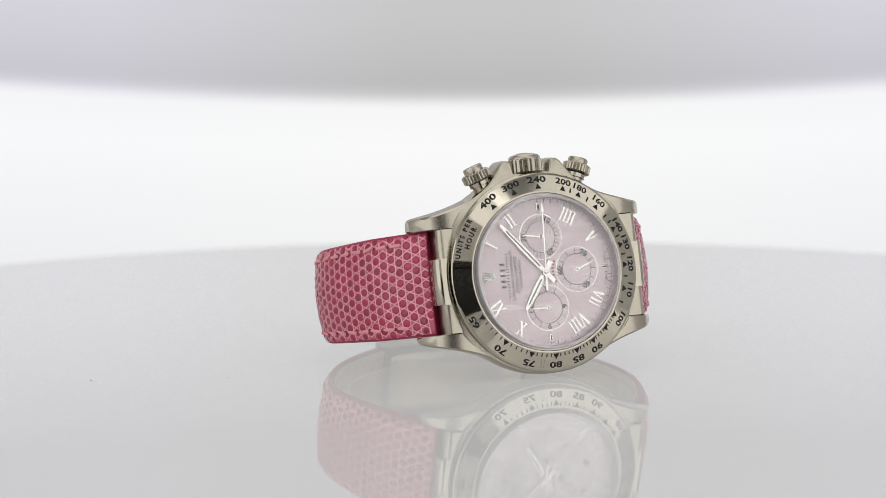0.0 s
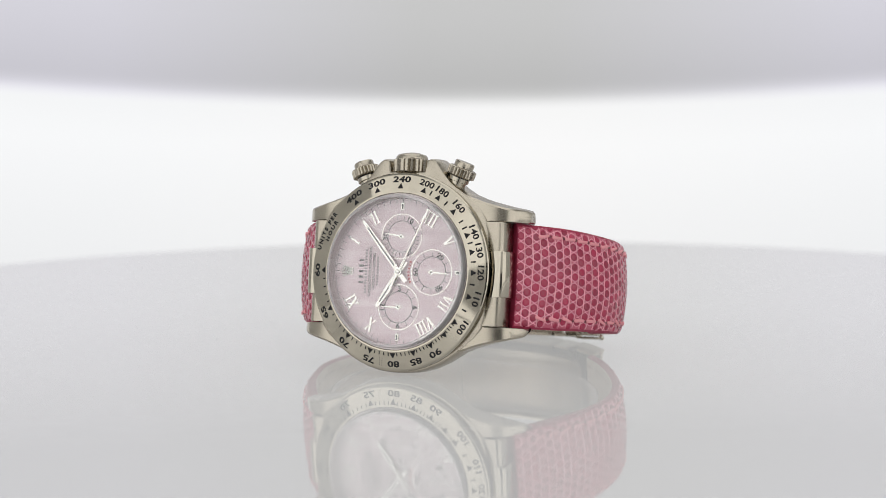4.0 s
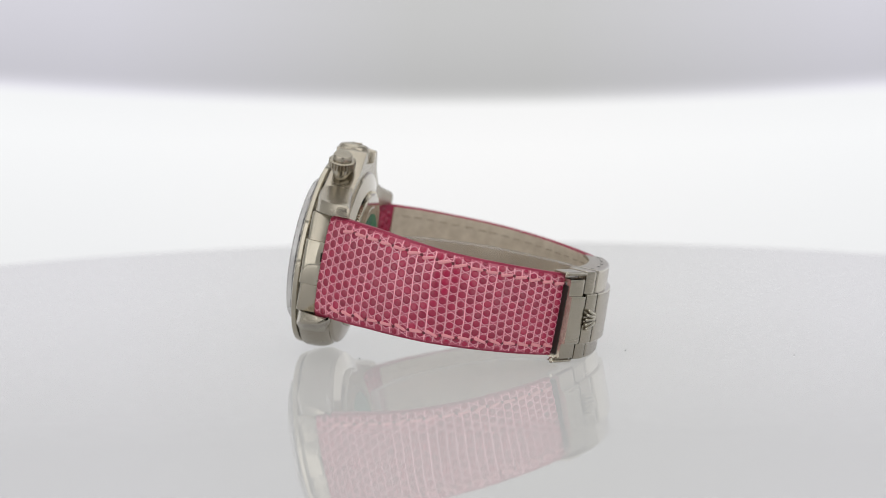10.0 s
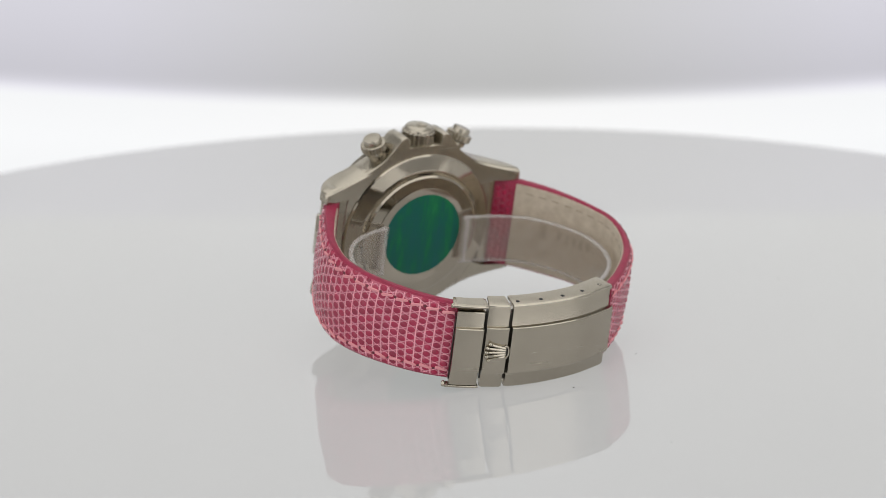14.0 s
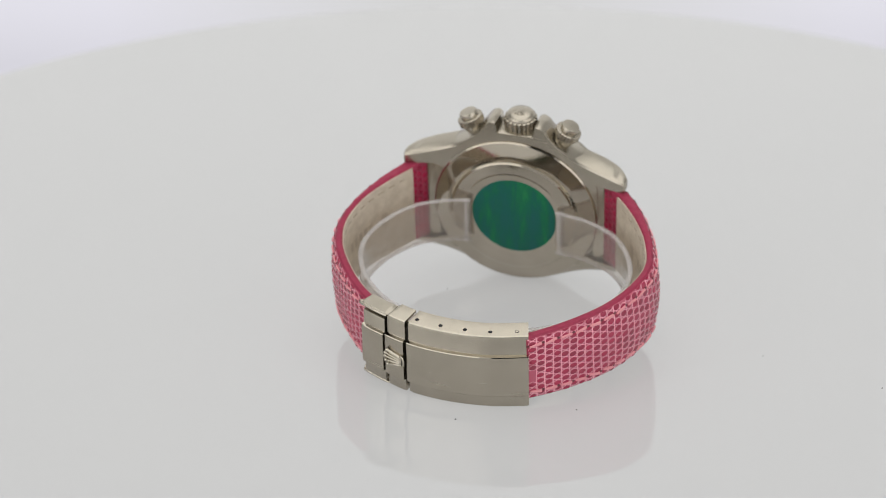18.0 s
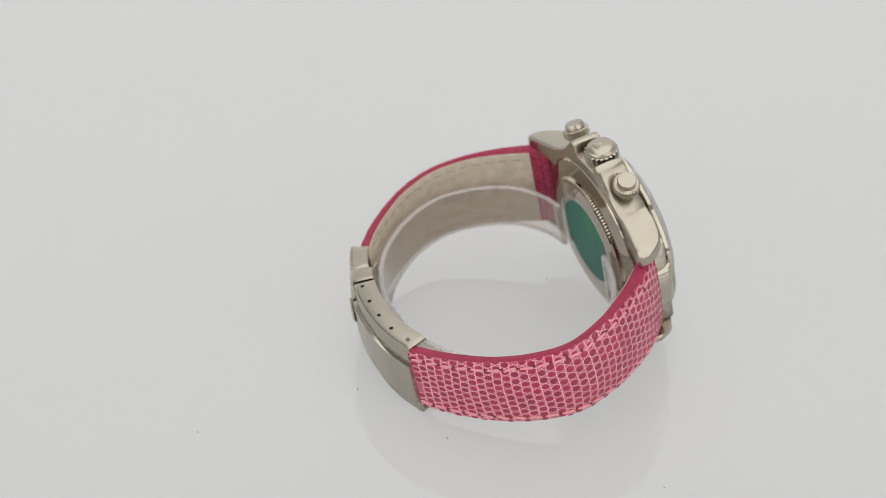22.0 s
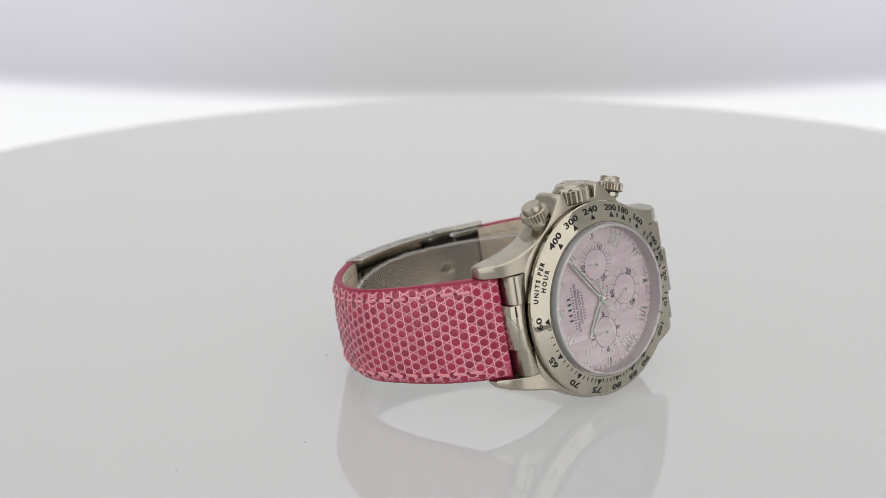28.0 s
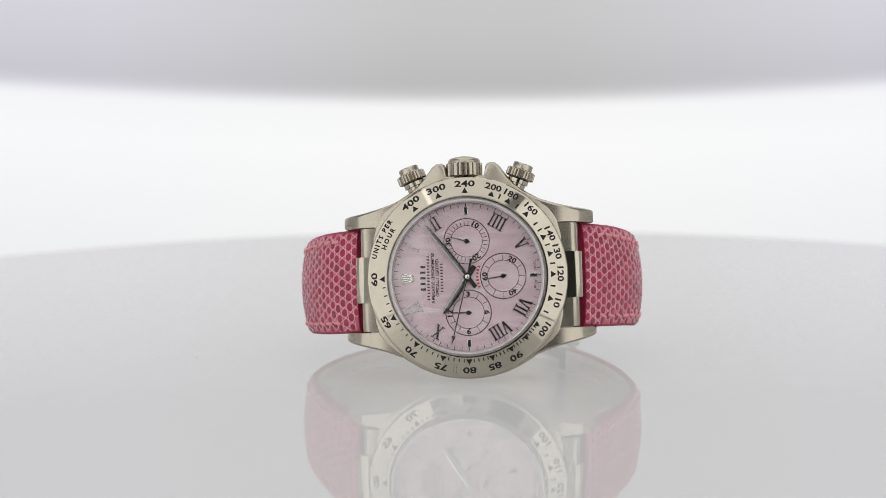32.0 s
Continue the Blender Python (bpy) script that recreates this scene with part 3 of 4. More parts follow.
def tube(line, r, n=10):
    """A round rod along a line of points."""
    bm = bmesh.new()
    rings = []
    for i, p in enumerate(line):
        t = (line[min(i + 1, len(line) - 1)] - line[max(i - 1, 0)]).normalized()
        side = t.cross(Vector((0, 1, 0))).normalized()
        up = side.cross(t)
        k = 0.6 if i in (0, len(line) - 1) else 1.0
        rings.append([p + side * (r * k * math.cos(2 * math.pi * j / n)) + up * (r * k * math.sin(2 * math.pi * j / n)) for j in range(n)])
    skin(bm, rings)
    return bm


def crown_mark(k):
    """A small emblem of five fanned rods with round ends over an oval foot."""
    bm = bmesh.new()
    for i in range(5):
        a = radians(-34 + 17 * i)
        capsule(bm, (0.5 * k * (i - 2) * 0.8, -1.1 * k, 0), (math.sin(a) * 2.6 * k, -1.1 * k + math.cos(a) * 2.9 * k, 0.05 * k), 0.36 * k, 0.27 * k, 8)
        capsule(bm, (math.sin(a) * 2.75 * k, -1.1 * k + math.cos(a) * 3.1 * k, 0.1 * k), (math.sin(a) * 2.85 * k, -1.1 * k + math.cos(a) * 3.2 * k, 0.1 * k), 0.36 * k, 0.36 * k, 8)
    for i in range(12):
        a, b = 2 * math.pi * i / 12, 2 * math.pi * (i + 1) / 12
        capsule(bm, (1.15 * k * math.cos(a), -1.35 * k + 0.5 * k * math.sin(a), 0), (1.15 * k * math.cos(b), -1.35 * k + 0.5 * k * math.sin(b), 0), 0.2 * k, 0.2 * k, 6)
    return bm


DIAL_Z = -2.15


def stroke(bm, x0, y0, x1, y1, w, z0, z1):
    """A straight stroke of a numeral with level ends."""
    prism(bm, [(x0 - w / 2, y0), (x0 + w / 2, y0), (x1 + w / 2, y1), (x1 - w / 2, y1)], z0, z1)


def roman(bm, text, height):
    """A roman numeral with serifs, centred."""
    wide = {"I": 0.82, "V": 1.6, "X": 1.6}
    x = -sum(wide[c] for c in text) / 2
    h = height / 2
    for c in text:
        w = wide[c]
        m = x + w / 2
        if c == "I":
            stroke(bm, m, -h, m, h, 0.35, 0, 0.22)
            for s in (-1, 1):
                box(bm, m - 0.38, m + 0.38, s * h - 0.09, s * h + 0.09, 0, 0.2)
        elif c == "V":
            stroke(bm, m, -h, m - 0.55, h, 0.44, 0, 0.22)
            stroke(bm, m + 0.05, -h, m + 0.55, h, 0.25, 0, 0.2)
            for s in (-0.55, 0.55):
                box(bm, m + s - 0.34, m + s + 0.34, h - 0.09, h + 0.09, 0, 0.19)
        else:
            stroke(bm, m + 0.55, -h, m - 0.55, h, 0.44, 0, 0.22)
            stroke(bm, m - 0.55, -h, m + 0.55, h, 0.25, 0, 0.2)
            for s in (-0.55, 0.55):
                for e in (-h, h):
                    box(bm, m + s - 0.34, m + s + 0.34, e - 0.09, e + 0.09, 0, 0.19)
        x += w
    return bm


RIDGE = 0.07


def hand(width, length, tail, tail_width, z, tip=0.55, hub=0.75):
    bm = bmesh.new()
    # the blade: two sloping facets that meet at a narrow flat, closed to a point
    rows = []
    for y, half in ((0.3, width * 0.38), (length * 0.45, width / 2), (length - 0.35, width * tip / 2), (length, 0.02)):
        flat = min(0.18, half * 0.5)
        rows.append([bm.verts.new(v) for v in ((-half, y, z), (-half, y, z + 0.14 - RIDGE * (half - flat)), (-flat, y, z + 0.14), (flat, y, z + 0.14), (half, y, z + 0.14 - RIDGE * (half - flat)), (half, y, z))])
    for a, b in zip(rows, rows[1:]):
        for i in range(6):
            bm.faces.new((a[i], a[(i + 1) % 6], b[(i + 1) % 6], b[i]))
    bm.faces.new(rows[0])
    bm.faces.new(rows[-1][::-1])
    bmesh.ops.recalc_face_normals(bm, faces=bm.faces[:])
    prism(bm, [(-tail_width / 2, -tail), (tail_width / 2, -tail), (width * 0.38, 0.3), (-width * 0.38, 0.3)], z + 0.003, z + 0.137)
    lathe([(0, z - 0.02), (hub, z - 0.02), (hub, z + 0.16), (0, z + 0.16)], 24, bm)
    return bm


def ring_flat(r0, r1, z0, z1, n=96):
    return lathe([(r0, z0), (r1, z0), (r1, z1), (r0, z1), (r0, z0)], n)


POINTERS = []


def build_dial():
    dial = wpart("dial", lathe([(0, DIAL_Z), (14.7, DIAL_Z), (14.7, DIAL_Z - 0.3), (0, DIAL_Z - 0.3)], 128), PEARL, "pale pink mother-of-pearl dial")
    z = DIAL_Z * MM
    for a, text in ((30, "I"), (60, "II"), (120, "IIII"), (150, "V"), (210, "VII"), (240, "VIII"), (300, "X"), (330, "XI")):
        sub("roman_numeral", roman(bmesh.new(), text, 2.5), RHODIUM, dial, turned(clock(a), 12.05, DIAL_Z), "applied polished roman numeral", smooth=0)
    for a in (90, 180, 270):
        bm = bmesh.new()
        box(bm, -0.42, 0.42, -0.8, 0.8, 0, 0.24, bevel=0.12)
        mark = sub("hour_marker", bm, RHODIUM, dial, turned(clock(a), 12.75, DIAL_Z), smooth=0)
        bm = bmesh.new()
        box(bm, -0.17, 0.17, -0.5, 0.5, 0.235, 0.26)
        sub("inlay", bm, BLACK, mark, smooth=0)
    sub("emblem", crown_mark(0.6), RHODIUM, dial, turned(clock(0), 11.5, DIAL_Z + 0.1), "applied white gold emblem")
    # the minute track
    bm = bmesh.new()
    for i in range(300):
        if i % 5:
            prism(bm, [(-0.02, 14.05), (0.02, 14.05), (0.02, 14.3), (-0.02, 14.3)], DIAL_Z, DIAL_Z + 0.012, Matrix.Rotation(radians(i * 1.2), 4, "Z"))
    tagged(sub("fine_track", bm, INK, dial, smooth=0), kind="stuff")
    sub("track_ring", ring_flat(14.3, 14.36, DIAL_Z, DIAL_Z + 0.012), INK, dial, smooth=0)
    tick = bmesh.new()
    box(tick, -0.06, 0.06, -0.42, 0.42, 0, 0.012)
    first = None
    for i in range(60):
        m = turned(clock(i * 6), 13.85, DIAL_Z)
        first = again(first, m) if first else sub("minute_mark", tick, INK, dial, m, smooth=0)
    # lines of writing under twelve o'clock, which read from the six o'clock side
    m0 = Matrix.Rotation(radians(90), 4, "Z")
    for y, wide, high, n in ((-8.65, 5.4, 1.0, 5), (-7.6, 8.8, 0.5, 15), (-5.0, 5.8, 0.5, 10)):
        bm = bmesh.new()
        for k in range(n):
            c = -wide / 2 + wide * (k + 0.5) / n
            box(bm, c - wide / n * 0.2, c + wide / n * 0.2, -high / 2, high / 2, 0, 0.012)
        sub("line_of_print", bm, INK, dial, Matrix.Translation((y * MM, 0, z)) @ m0, smooth=0)
    for y, body, high in ((-6.7, "SUPERLATIVE CHRONOMETER", 0.52), (-5.85, "OFFICIALLY CERTIFIED", 0.52)):
        sub("line_of_print", writing(body, high * 1.08, 0.88, 0.022), INK, dial, Matrix.Translation((y * MM, 0, z)) @ m0)
    for a, body in ((172.5, "SWISS"), (187.5, "MADE")):
        sub("line_of_print", writing(body, 0.42, 0.95, 0.004, spacing=1.2), INK, dial, turned(clock(a), 13.15, DIAL_Z) @ Matrix.Rotation(radians(180), 4, "Z"))
    bm = bmesh.new()
    for k in range(7):
        box(bm, -0.17, 0.17, 4.8, 5.3, 0, 0.012, Matrix.Rotation(radians((k - 3) * 7.5), 4, "Z"))
    sub("arched_print", bm, RED_INK, dial, Matrix.Translation((6.9 * MM, 0, z)) @ m0, "small arched red print", smooth=0)
    # subsidiary dials
    for a, labels, ticks in ((90, ((120, "10"), (240, "20"), (0, "30")), 30), (180, ((0, "60"), (120, "20"), (240, "40")), 12), (270, ((90, "3"), (180, "6"), (270, "9"), (0, "12")), 12)):
        c = Matrix.Rotation(radians(clock(a)), 4, "Z") @ Vector((6.9, 0, 0))
        at = Matrix.Translation((c.x * MM, c.y * MM, 0))
        sd = sub("subsidiary_dial", lathe([(0, DIAL_Z + 0.01), (4.2, DIAL_Z + 0.01), (4.2, DIAL_Z - 0.05), (0, DIAL_Z - 0.05)], 64), PEARL, dial, at, "small pink pearl subsidiary dial")
        sub("rim", ring_flat(4.3, 4.46, DIAL_Z - 0.05, DIAL_Z + 0.06, 72), RHODIUM, sd, smooth=30)
        sub("circle", ring_flat(2.98, 3.1, DIAL_Z, DIAL_Z + 0.02, 72), INK, sd, smooth=0)
        tk = bmesh.new()
        box(tk, -0.06, 0.06, -0.42 if ticks == 30 else -0.5, 0.42 if ticks == 30 else 0.5, 0, 0.01)
        first = None
        skip = [b for b, _ in labels]
        for i in range(ticks):
            b = i * 360 / ticks
            if min(abs((b - s + 180) % 360 - 180) for s in skip) < (20 if ticks == 30 else 5):
                continue
            m = turned(clock(b), 3.58, DIAL_Z + 0.012)
            first = again(first, m) if first else sub("tick", tk, INK, sd, m, smooth=0)
        for b, body in labels:
            sub("figure", writing(body, 0.92, 1.25, 0.05), INK, sd, turned(clock(b), 3.6, DIAL_Z + 0.015))
    # pointers: name, mesh, middle, angle at the start, degrees a second
    for name, bm, mid, start, rate, lab in (
            ("minute_hand", hand(1.12, 13.0, 2.6, 0.85, -1.5), (0, 0), 49.2, 0.1, "white gold baton minute hand"),
            ("hour_hand", hand(1.35, 8.5, 2.5, 1.0, -1.75), (0, 0), 304.2, 0.0083, "white gold baton hour hand"),
            ("chronograph_hand", hand(0.28, 13.4, 3.6, 0.5, -1.25, 0.8), (0, 0), 92.5, 6.0, "thin sweeping chronograph seconds hand"),
            ("small_seconds_hand", hand(0.3, 3.9, 0.6, 0.4, -1.98, 0.5, 0.45), (6.9, 0), 160.0, 6.0, "small running seconds hand"),
            ("minute_counter_hand", hand(0.3, 3.8, 0.6, 0.4, -1.98, 0.5, 0.45), (0, 6.9), 8.7, 0.2, ""),
            ("hour_counter_hand", hand(0.3, 3.8, 0.6, 0.4, -1.98, 0.5, 0.45), (0, -6.9), 0.5, 0.0083, "")):
        if name == "chronograph_hand":
            prism(bm, [(-0.42, 11.7), (0.42, 11.7), (0, 13.4)], -1.25, -1.12)
        ob = wpart(name, bm, RHODIUM, lab, smooth=0)
        if name in ("minute_hand", "hour_hand"):
            long = 11.2 if name == "minute_hand" else 7.2
            lu = bmesh.new()
            zt = (-1.5 if name == "minute_hand" else -1.75) + 0.14
            box(lu, -0.15, 0.15, 1.6, long, zt, zt + 0.02)
            sub("lume", lu, LUME, ob, smooth=0)
        if mid != (0, 0):
            sub("pivot", lathe([(0, -1.8), (0.2, -1.8), (0.2, -1.85)], 16), BLACK, ob, smooth=0)
        POINTERS.append((ob, mid, start, rate))
    wpart("hub", lathe([(0, -1.15), (0.45, -1.15), (0.45, -0.95), (0.3, -0.85), (0, -0.85)], 32), RHODIUM)


def build_strap():
    rng = random.Random(7)
    unit = hole = None
    bm = bmesh.new()
    capsule(bm, (-1.0, 0, 0.02), (1.0, 0, 0.02), 0.36, 0.27, 8)
    for v in bm.verts:
        v.co.z *= 0.75
    stitch_mesh = bm
    for which, s in enumerate(STRAPS):
        def swell(u, v):
            """The padded outer face: full in the middle, falling off past the stitches."""
            k = abs(v) / lerp_table(s.width, u)
            pad = lerp_table([(0, 0.5), (0.12, 0.85), (0.4, 1.4), (0.65, 0.95), (0.85, 0.3), (1, 0.1)], u)
            low = lerp_table([(0, 0), (0.15, 0.05), (0.4, 0.6), (0.65, 0.45), (0.85, 0.15), (1, 0)], u)
            return pad * (1 - k * k) - low - 0.22 * max(0, (k - 0.78) / 0.22) ** 2

        body = bmesh.new()
        rings = []
        steps = 90
        vs = [-1, -0.94, -0.87, -0.8, -0.7, -0.5, -0.25, 0, 0.25, 0.5, 0.7, 0.8, 0.87, 0.94, 1]
        for k in range(steps + 1):
            u = k / steps
            w, th = lerp_table(s.width, u), lerp_table(s.thick, u)
            ring = [s.at(u, q * w, swell(u, q * w) - (0.25 if abs(q) == 1 else 0)) for q in vs]
            ring += [s.at(u, w, -th * 0.5), s.at(u, w, -th + 0.25), s.at(u, w - 0.25, -th), s.at(u, 0, -th), s.at(u, -w + 0.25, -th), s.at(u, -w, -th + 0.25), s.at(u, -w, -th * 0.5)]
            rings.append(ring)
        skin(body, rings)
        strap = wpart("strap", body, LEATHER, "raspberry lizard leather strap, padded and stitched", smooth=50)
        lin = band(s, lambda u: -lerp_table(s.thick, u) + 0.2, lambda u: -lerp_table(s.thick, u) - 0.25, 0.35, 70, 0.075, 1.0, 0.15)
        sub("lining", lin, LINING, strap, None, "beige leather lining", smooth=50)
        # scales: columns across the strap, each cell a domed oval within a fine pale hexagon, with a stronger line between columns
        sc = bmesh.new()
        columns = int(s.length / 1.78)
        along = s.length / columns

        def column_u(c, v):
            """Where column c passes v: columns lean and waver."""
            lean = (-0.02 if which == 0 else 0.03) * v
            return (c + 0.35) / columns + (lean + 0.2 * math.sin(v * 0.3 + c * 0.21 + which * 2) + 0.04 * math.sin(v * 0.9 - c * 0.8)) / s.length

        edge = set()

        def lay(uu, v, lift):
            pu = min(max(uu, 0.001), 0.997)
            w = lerp_table(s.width, pu) - 0.38
            pv = max(-w, min(w, v))
            vert = sc.verts.new(s.at(pu, pv, swell(pu, pv) + lift - 0.25 * max(0, abs(pv) / (w + 0.38) - 0.94) / 0.06))
            if pv != v or pu != uu:
                edge.add(vert)
            return vert

        def tile(verts, index):
            if not all(q in edge for q in verts):
                sc.faces.new(verts).material_index = index

        # the pink skin under the scales
        grid = []
        for k in range(91):
            u = 0.004 + 0.99 * k / 90
            w = lerp_table(s.width, u)
            grid.append([lay(u, w * max(-0.955, min(0.955, q)), 0.02) for q in vs])
        for one, two in zip(grid, grid[1:]):
            for i in range(len(vs) - 1):
                tile((one[i], one[i + 1], two[i + 1], two[i]), 2)
        # stronger lines between the columns
        for c in range(-1, columns):
            row = []
            for k in range(41):
                v = -10.2 + 20.4 * k / 40
                row.append(((column_u(c, v) + column_u(c + 1, v)) / 2, v))
            if not all(0.004 < u < 0.99 for u, v in row):
                continue
            half = lerp_table([(0, 0.065), (0.2, 0.085), (0.4, 0.115), (1, 0.11)], c / columns) * (0.75 if which else 1.0) + 0.02 * rng.random()
            pairs = []
            for u, v in row:
                h = half * rng.uniform(0.75, 1.2) / s.length
                pairs.append((lay(u - h, v, 0.05), lay(u, v, 0.085), lay(u + h, v, 0.05)))
            for one, two, (u, v), (u2, v2) in zip(pairs, pairs[1:], row, row[1:]):
                if max(abs(v), abs(v2)) > lerp_table(s.width, u) - 0.4:
                    continue
                for i in (0, 1):
                    tile((one[i], one[i + 1], two[i + 1], two[i]), 1)
        # cells: a fine pale hexagon round each domed oval scale, corner to corner with the next
        corners = ((0, 1.0), (1, 0.5), (1, -0.5), (0, -1.0), (-1, -0.5), (-1, 0.5))
        for c in range(columns + 1):
            cell = lerp_table([(0, 1.98), (0.4, 1.9), (0.75, 1.62), (1, 1.5)], c / columns)
            w = lerp_table(s.width, c / columns)
            for r in range(int(2 * w / cell) + 2):
                v = -w + (r + (0.5 if c % 2 else 0.0)) * cell + 0.15 * math.sin(c * 0.7 + which)
                if abs(v) > w - 0.1:
                    continue
                rim = max(0.0, min(1.0, (abs(v) - (w - 2.4)) / 1.2))
                v += rng.uniform(-0.08, 0.08)
                uu = column_u(c, v) + rng.uniform(-0.06, 0.06) / s.length
                if uu < 0.006 or uu > 0.983:
                    continue
                a, b = along * 0.5, cell * 0.5
                wob = [(rng.uniform(-0.07, 0.07), rng.uniform(-0.07, 0.07)) for _ in range(6)]
                half_line = rng.uniform(0.8, 1.2) * lerp_table([(0, 0.08), (0.4, 0.055), (1, 0.065)], c / columns) * (1.25 if which else 1.0)
                verts = []
                for wide in (half_line, -half_line):
                    ring = []
                    for (sx, sy), (ox, oy) in zip(corners, wob):
                        hx, hy = a * sx + ox, b * sy + oy
                        f = 1 + wide / math.hypot(hx, hy)
                        ring.append(lay(uu + hx * f / s.length, v + hy * f, 0.04))
                    verts.append(ring)
                for i in range(6):
                    j = (i + 1) % 6
                    tile((verts[0][i], verts[0][j], verts[1][j], verts[1][i]), 1)
                # scales past the stitches are smaller, and each one is tipped a little its own way
                k0, tilt = rng.uniform(0.9, 1.05) * (1 - 0.3 * rim * rng.random()), rng.uniform(-0.35, 0.35)
                tip, way = rng.uniform(0.0, 0.1), rng.uniform(0, 2 * math.pi)
                inner = []
                for scale_, lift in ((0.87, 0.02), (0.79, 0.1), (0.55, 0.145)):
                    ring = []
                    for i in range(10):
                        an = 2 * math.pi * i / 10
                        ex, ey = a * k0 * scale_ * math.cos(an), b * 0.9 * k0 * scale_ * math.sin(an)
                        rise_ = lift + (tip * scale_ * math.cos(an - way) if lift > 0.05 else 0)
                        ring.append(lay(uu + (ex - tilt * ey * 0.5) / s.length, v + ey + tilt * ex * 0.3, rise_))
                    inner.append(ring)
                for low_, high_ in zip(inner, inner[1:]):
                    for i in range(10):
                        j = (i + 1) % 10
                        tile((low_[i], low_[j], high_[j], high_[i]), 0)
                tile(inner[-1], 0)
        ob = sub("scale_field", sc, [SCALE, NET, SKIN], strap, None, "glossy dark oval scales in a pale pink net", smooth=60)
        tagged(ob, kind="stuff")
        # the skin is folded round the spring bar: scales on the inner face beside the case
        fold = bmesh.new()
        for c in range(3):
            for r in range(11):
                u, v = (0.8 + 1.35 * c) / s.length, -8.8 + (r + 0.5 * (c % 2)) * 1.68 + rng.uniform(-0.1, 0.1)
                th = lerp_table(s.thick, u)
                if abs(v) < lerp_table(s.width, u) - 0.6:
                    rings = [[s.at(u + a * 0.56 * math.cos(k * math.pi / 4) / s.length, v + a * 0.72 * math.sin(k * math.pi / 4), -th - d) for k in range(8)] for a, d in ((1, 0.0), (0.8, 0.09))]
                    skin(fold, rings)
        tagged(sub("fold_field", fold, SCALE, strap, None, "dark scales on the folded strap end", smooth=50), kind="stuff")
        # worn stamped marks on the lining
        for k, (along_mm, tall, long) in enumerate(((12.5, 3.4, 2.6), (17.0, 2.2, 1.2), (19.0, 2.2, 1.2), (21.0, 2.2, 1.2), (23.0, 2.2, 1.2), (25.0, 2.2, 1.2))):
            u = along_mm / s.length
            m = s.place(u, 0.3, -lerp_table(s.thick, u) - 0.25, 0)
            bm = bmesh.new()
            box(bm, -long / 2, long / 2, -tall / 2, tall / 2, -0.03, 0.02, bevel=0.01)
            sub("stamped_mark", bm, STAMP, strap, m, "worn stamped mark", smooth=0)
        # stitches
        count = int(s.length * 0.86 / 2.95)
        for side in (1, -1):
            for k in range(count):
                u = 0.105 + 0.88 * k / (count - 1) * 0.985
                w = lerp_table(s.width, u)
                v = side * (w - 2.05)
                m = s.place(u, v, swell(u, v) + 0.18, radians(side * 8 + rng.uniform(-12, 12)))
                mid = u + 0.433 / (count - 1)
                h = s.place(mid, v, swell(mid, v) + 0.1, rng.uniform(-0.4, 0.4))
                # a dark disc between stitches paints the shaded needle hole
                if hole is None:
                    hole = sub("stitch_hole", lathe([(0, 0.06), (0.22, 0.05), (0.34, -0.05)], 10), HOLE_SHADE, strap, h)
                else:
                    again(hole, h).parent = strap
                if unit is None:
                    unit = sub("stitch", stitch_mesh, THREAD, strap, m, "pink linen stitch")
                else:
                    twin = again(unit, m)
                    twin.parent = strap
        inner_stitch = None
        for side in (1, -1):
            for k in range(count):
                u = 0.13 + 0.85 * k / (count - 1) * 0.985
                v = side * (lerp_table(s.width, u) - 2.05)
                m = s.place(u, v, -lerp_table(s.thick, u) - 0.25, 0)
                if inner_stitch is None:
                    bm = bmesh.new()
                    capsule(bm, (-0.8, 0, 0), (0.8, 0, 0), 0.14, 0.14, 6)
                    inner_stitch = sub("lining_stitch", bm, LINING_STITCH, strap, m)
                else:
                    again(inner_stitch, m)


def channel(u0, u1, low, high, steps, raised=0.9, wall=4.4, lanes=(-5.6, 4.5), grow=0.0, rib=CLASP):
    """A clasp cover: a channel with bent-in sides and a raised middle panel."""
    bm = bmesh.new()
    rings = []
    for k in range(steps + 1):
        u = u0 + (u1 - u0) * k / steps
        e = 0.08 if k in (0, steps) else 0.0
        a, h = low + e, high - e
        prof = [(a, -wall), (a, -0.45), (a + 0.12, -0.12), (a + 0.45, 0), (lanes[0] - 0.12, 0), (lanes[0] - 0.04, 0.04), (lanes[0] + 0.04, raised - 0.1), (lanes[0] + 0.18, raised),
                (lanes[1] - 0.18, raised), (lanes[1] - 0.04, raised - 0.1), (lanes[1] + 0.04, 0.04), (lanes[1] + 0.12, 0), (h - 0.45, 0), (h - 0.12, -0.12), (h, -0.45), (h, -wall),
                (h - 0.6, -wall), (h - 0.6, -0.8), (a + 0.6, -0.8), (a + 0.6, -wall)]
        rings.append([rib.at(u, v, d + grow - e - (v - low) * 0.025) for v, d in prof])  # the upper edge leans inwards
    made = skin(bm, rings)
    row = {v: i for ring in made for i, v in enumerate(ring)}
    for f in bm.faces:  # polished edges between the brushed faces
        at = sorted({row[v] for v in f.verts})
        if len(at) == 2 and tuple(at) in ((1, 2), (2, 3), (5, 6), (6, 7), (8, 9), (9, 10), (12, 13), (13, 14)):
            f.material_index = 1
    return bm


def plate(u0, u1, v0, v1, d0, d1, steps=12, soft=0.15):
    """A curved plate that follows the clasp."""
    return ribbon_plate(CLASP, u0, u1, v0, v1, d0, d1, steps, soft)


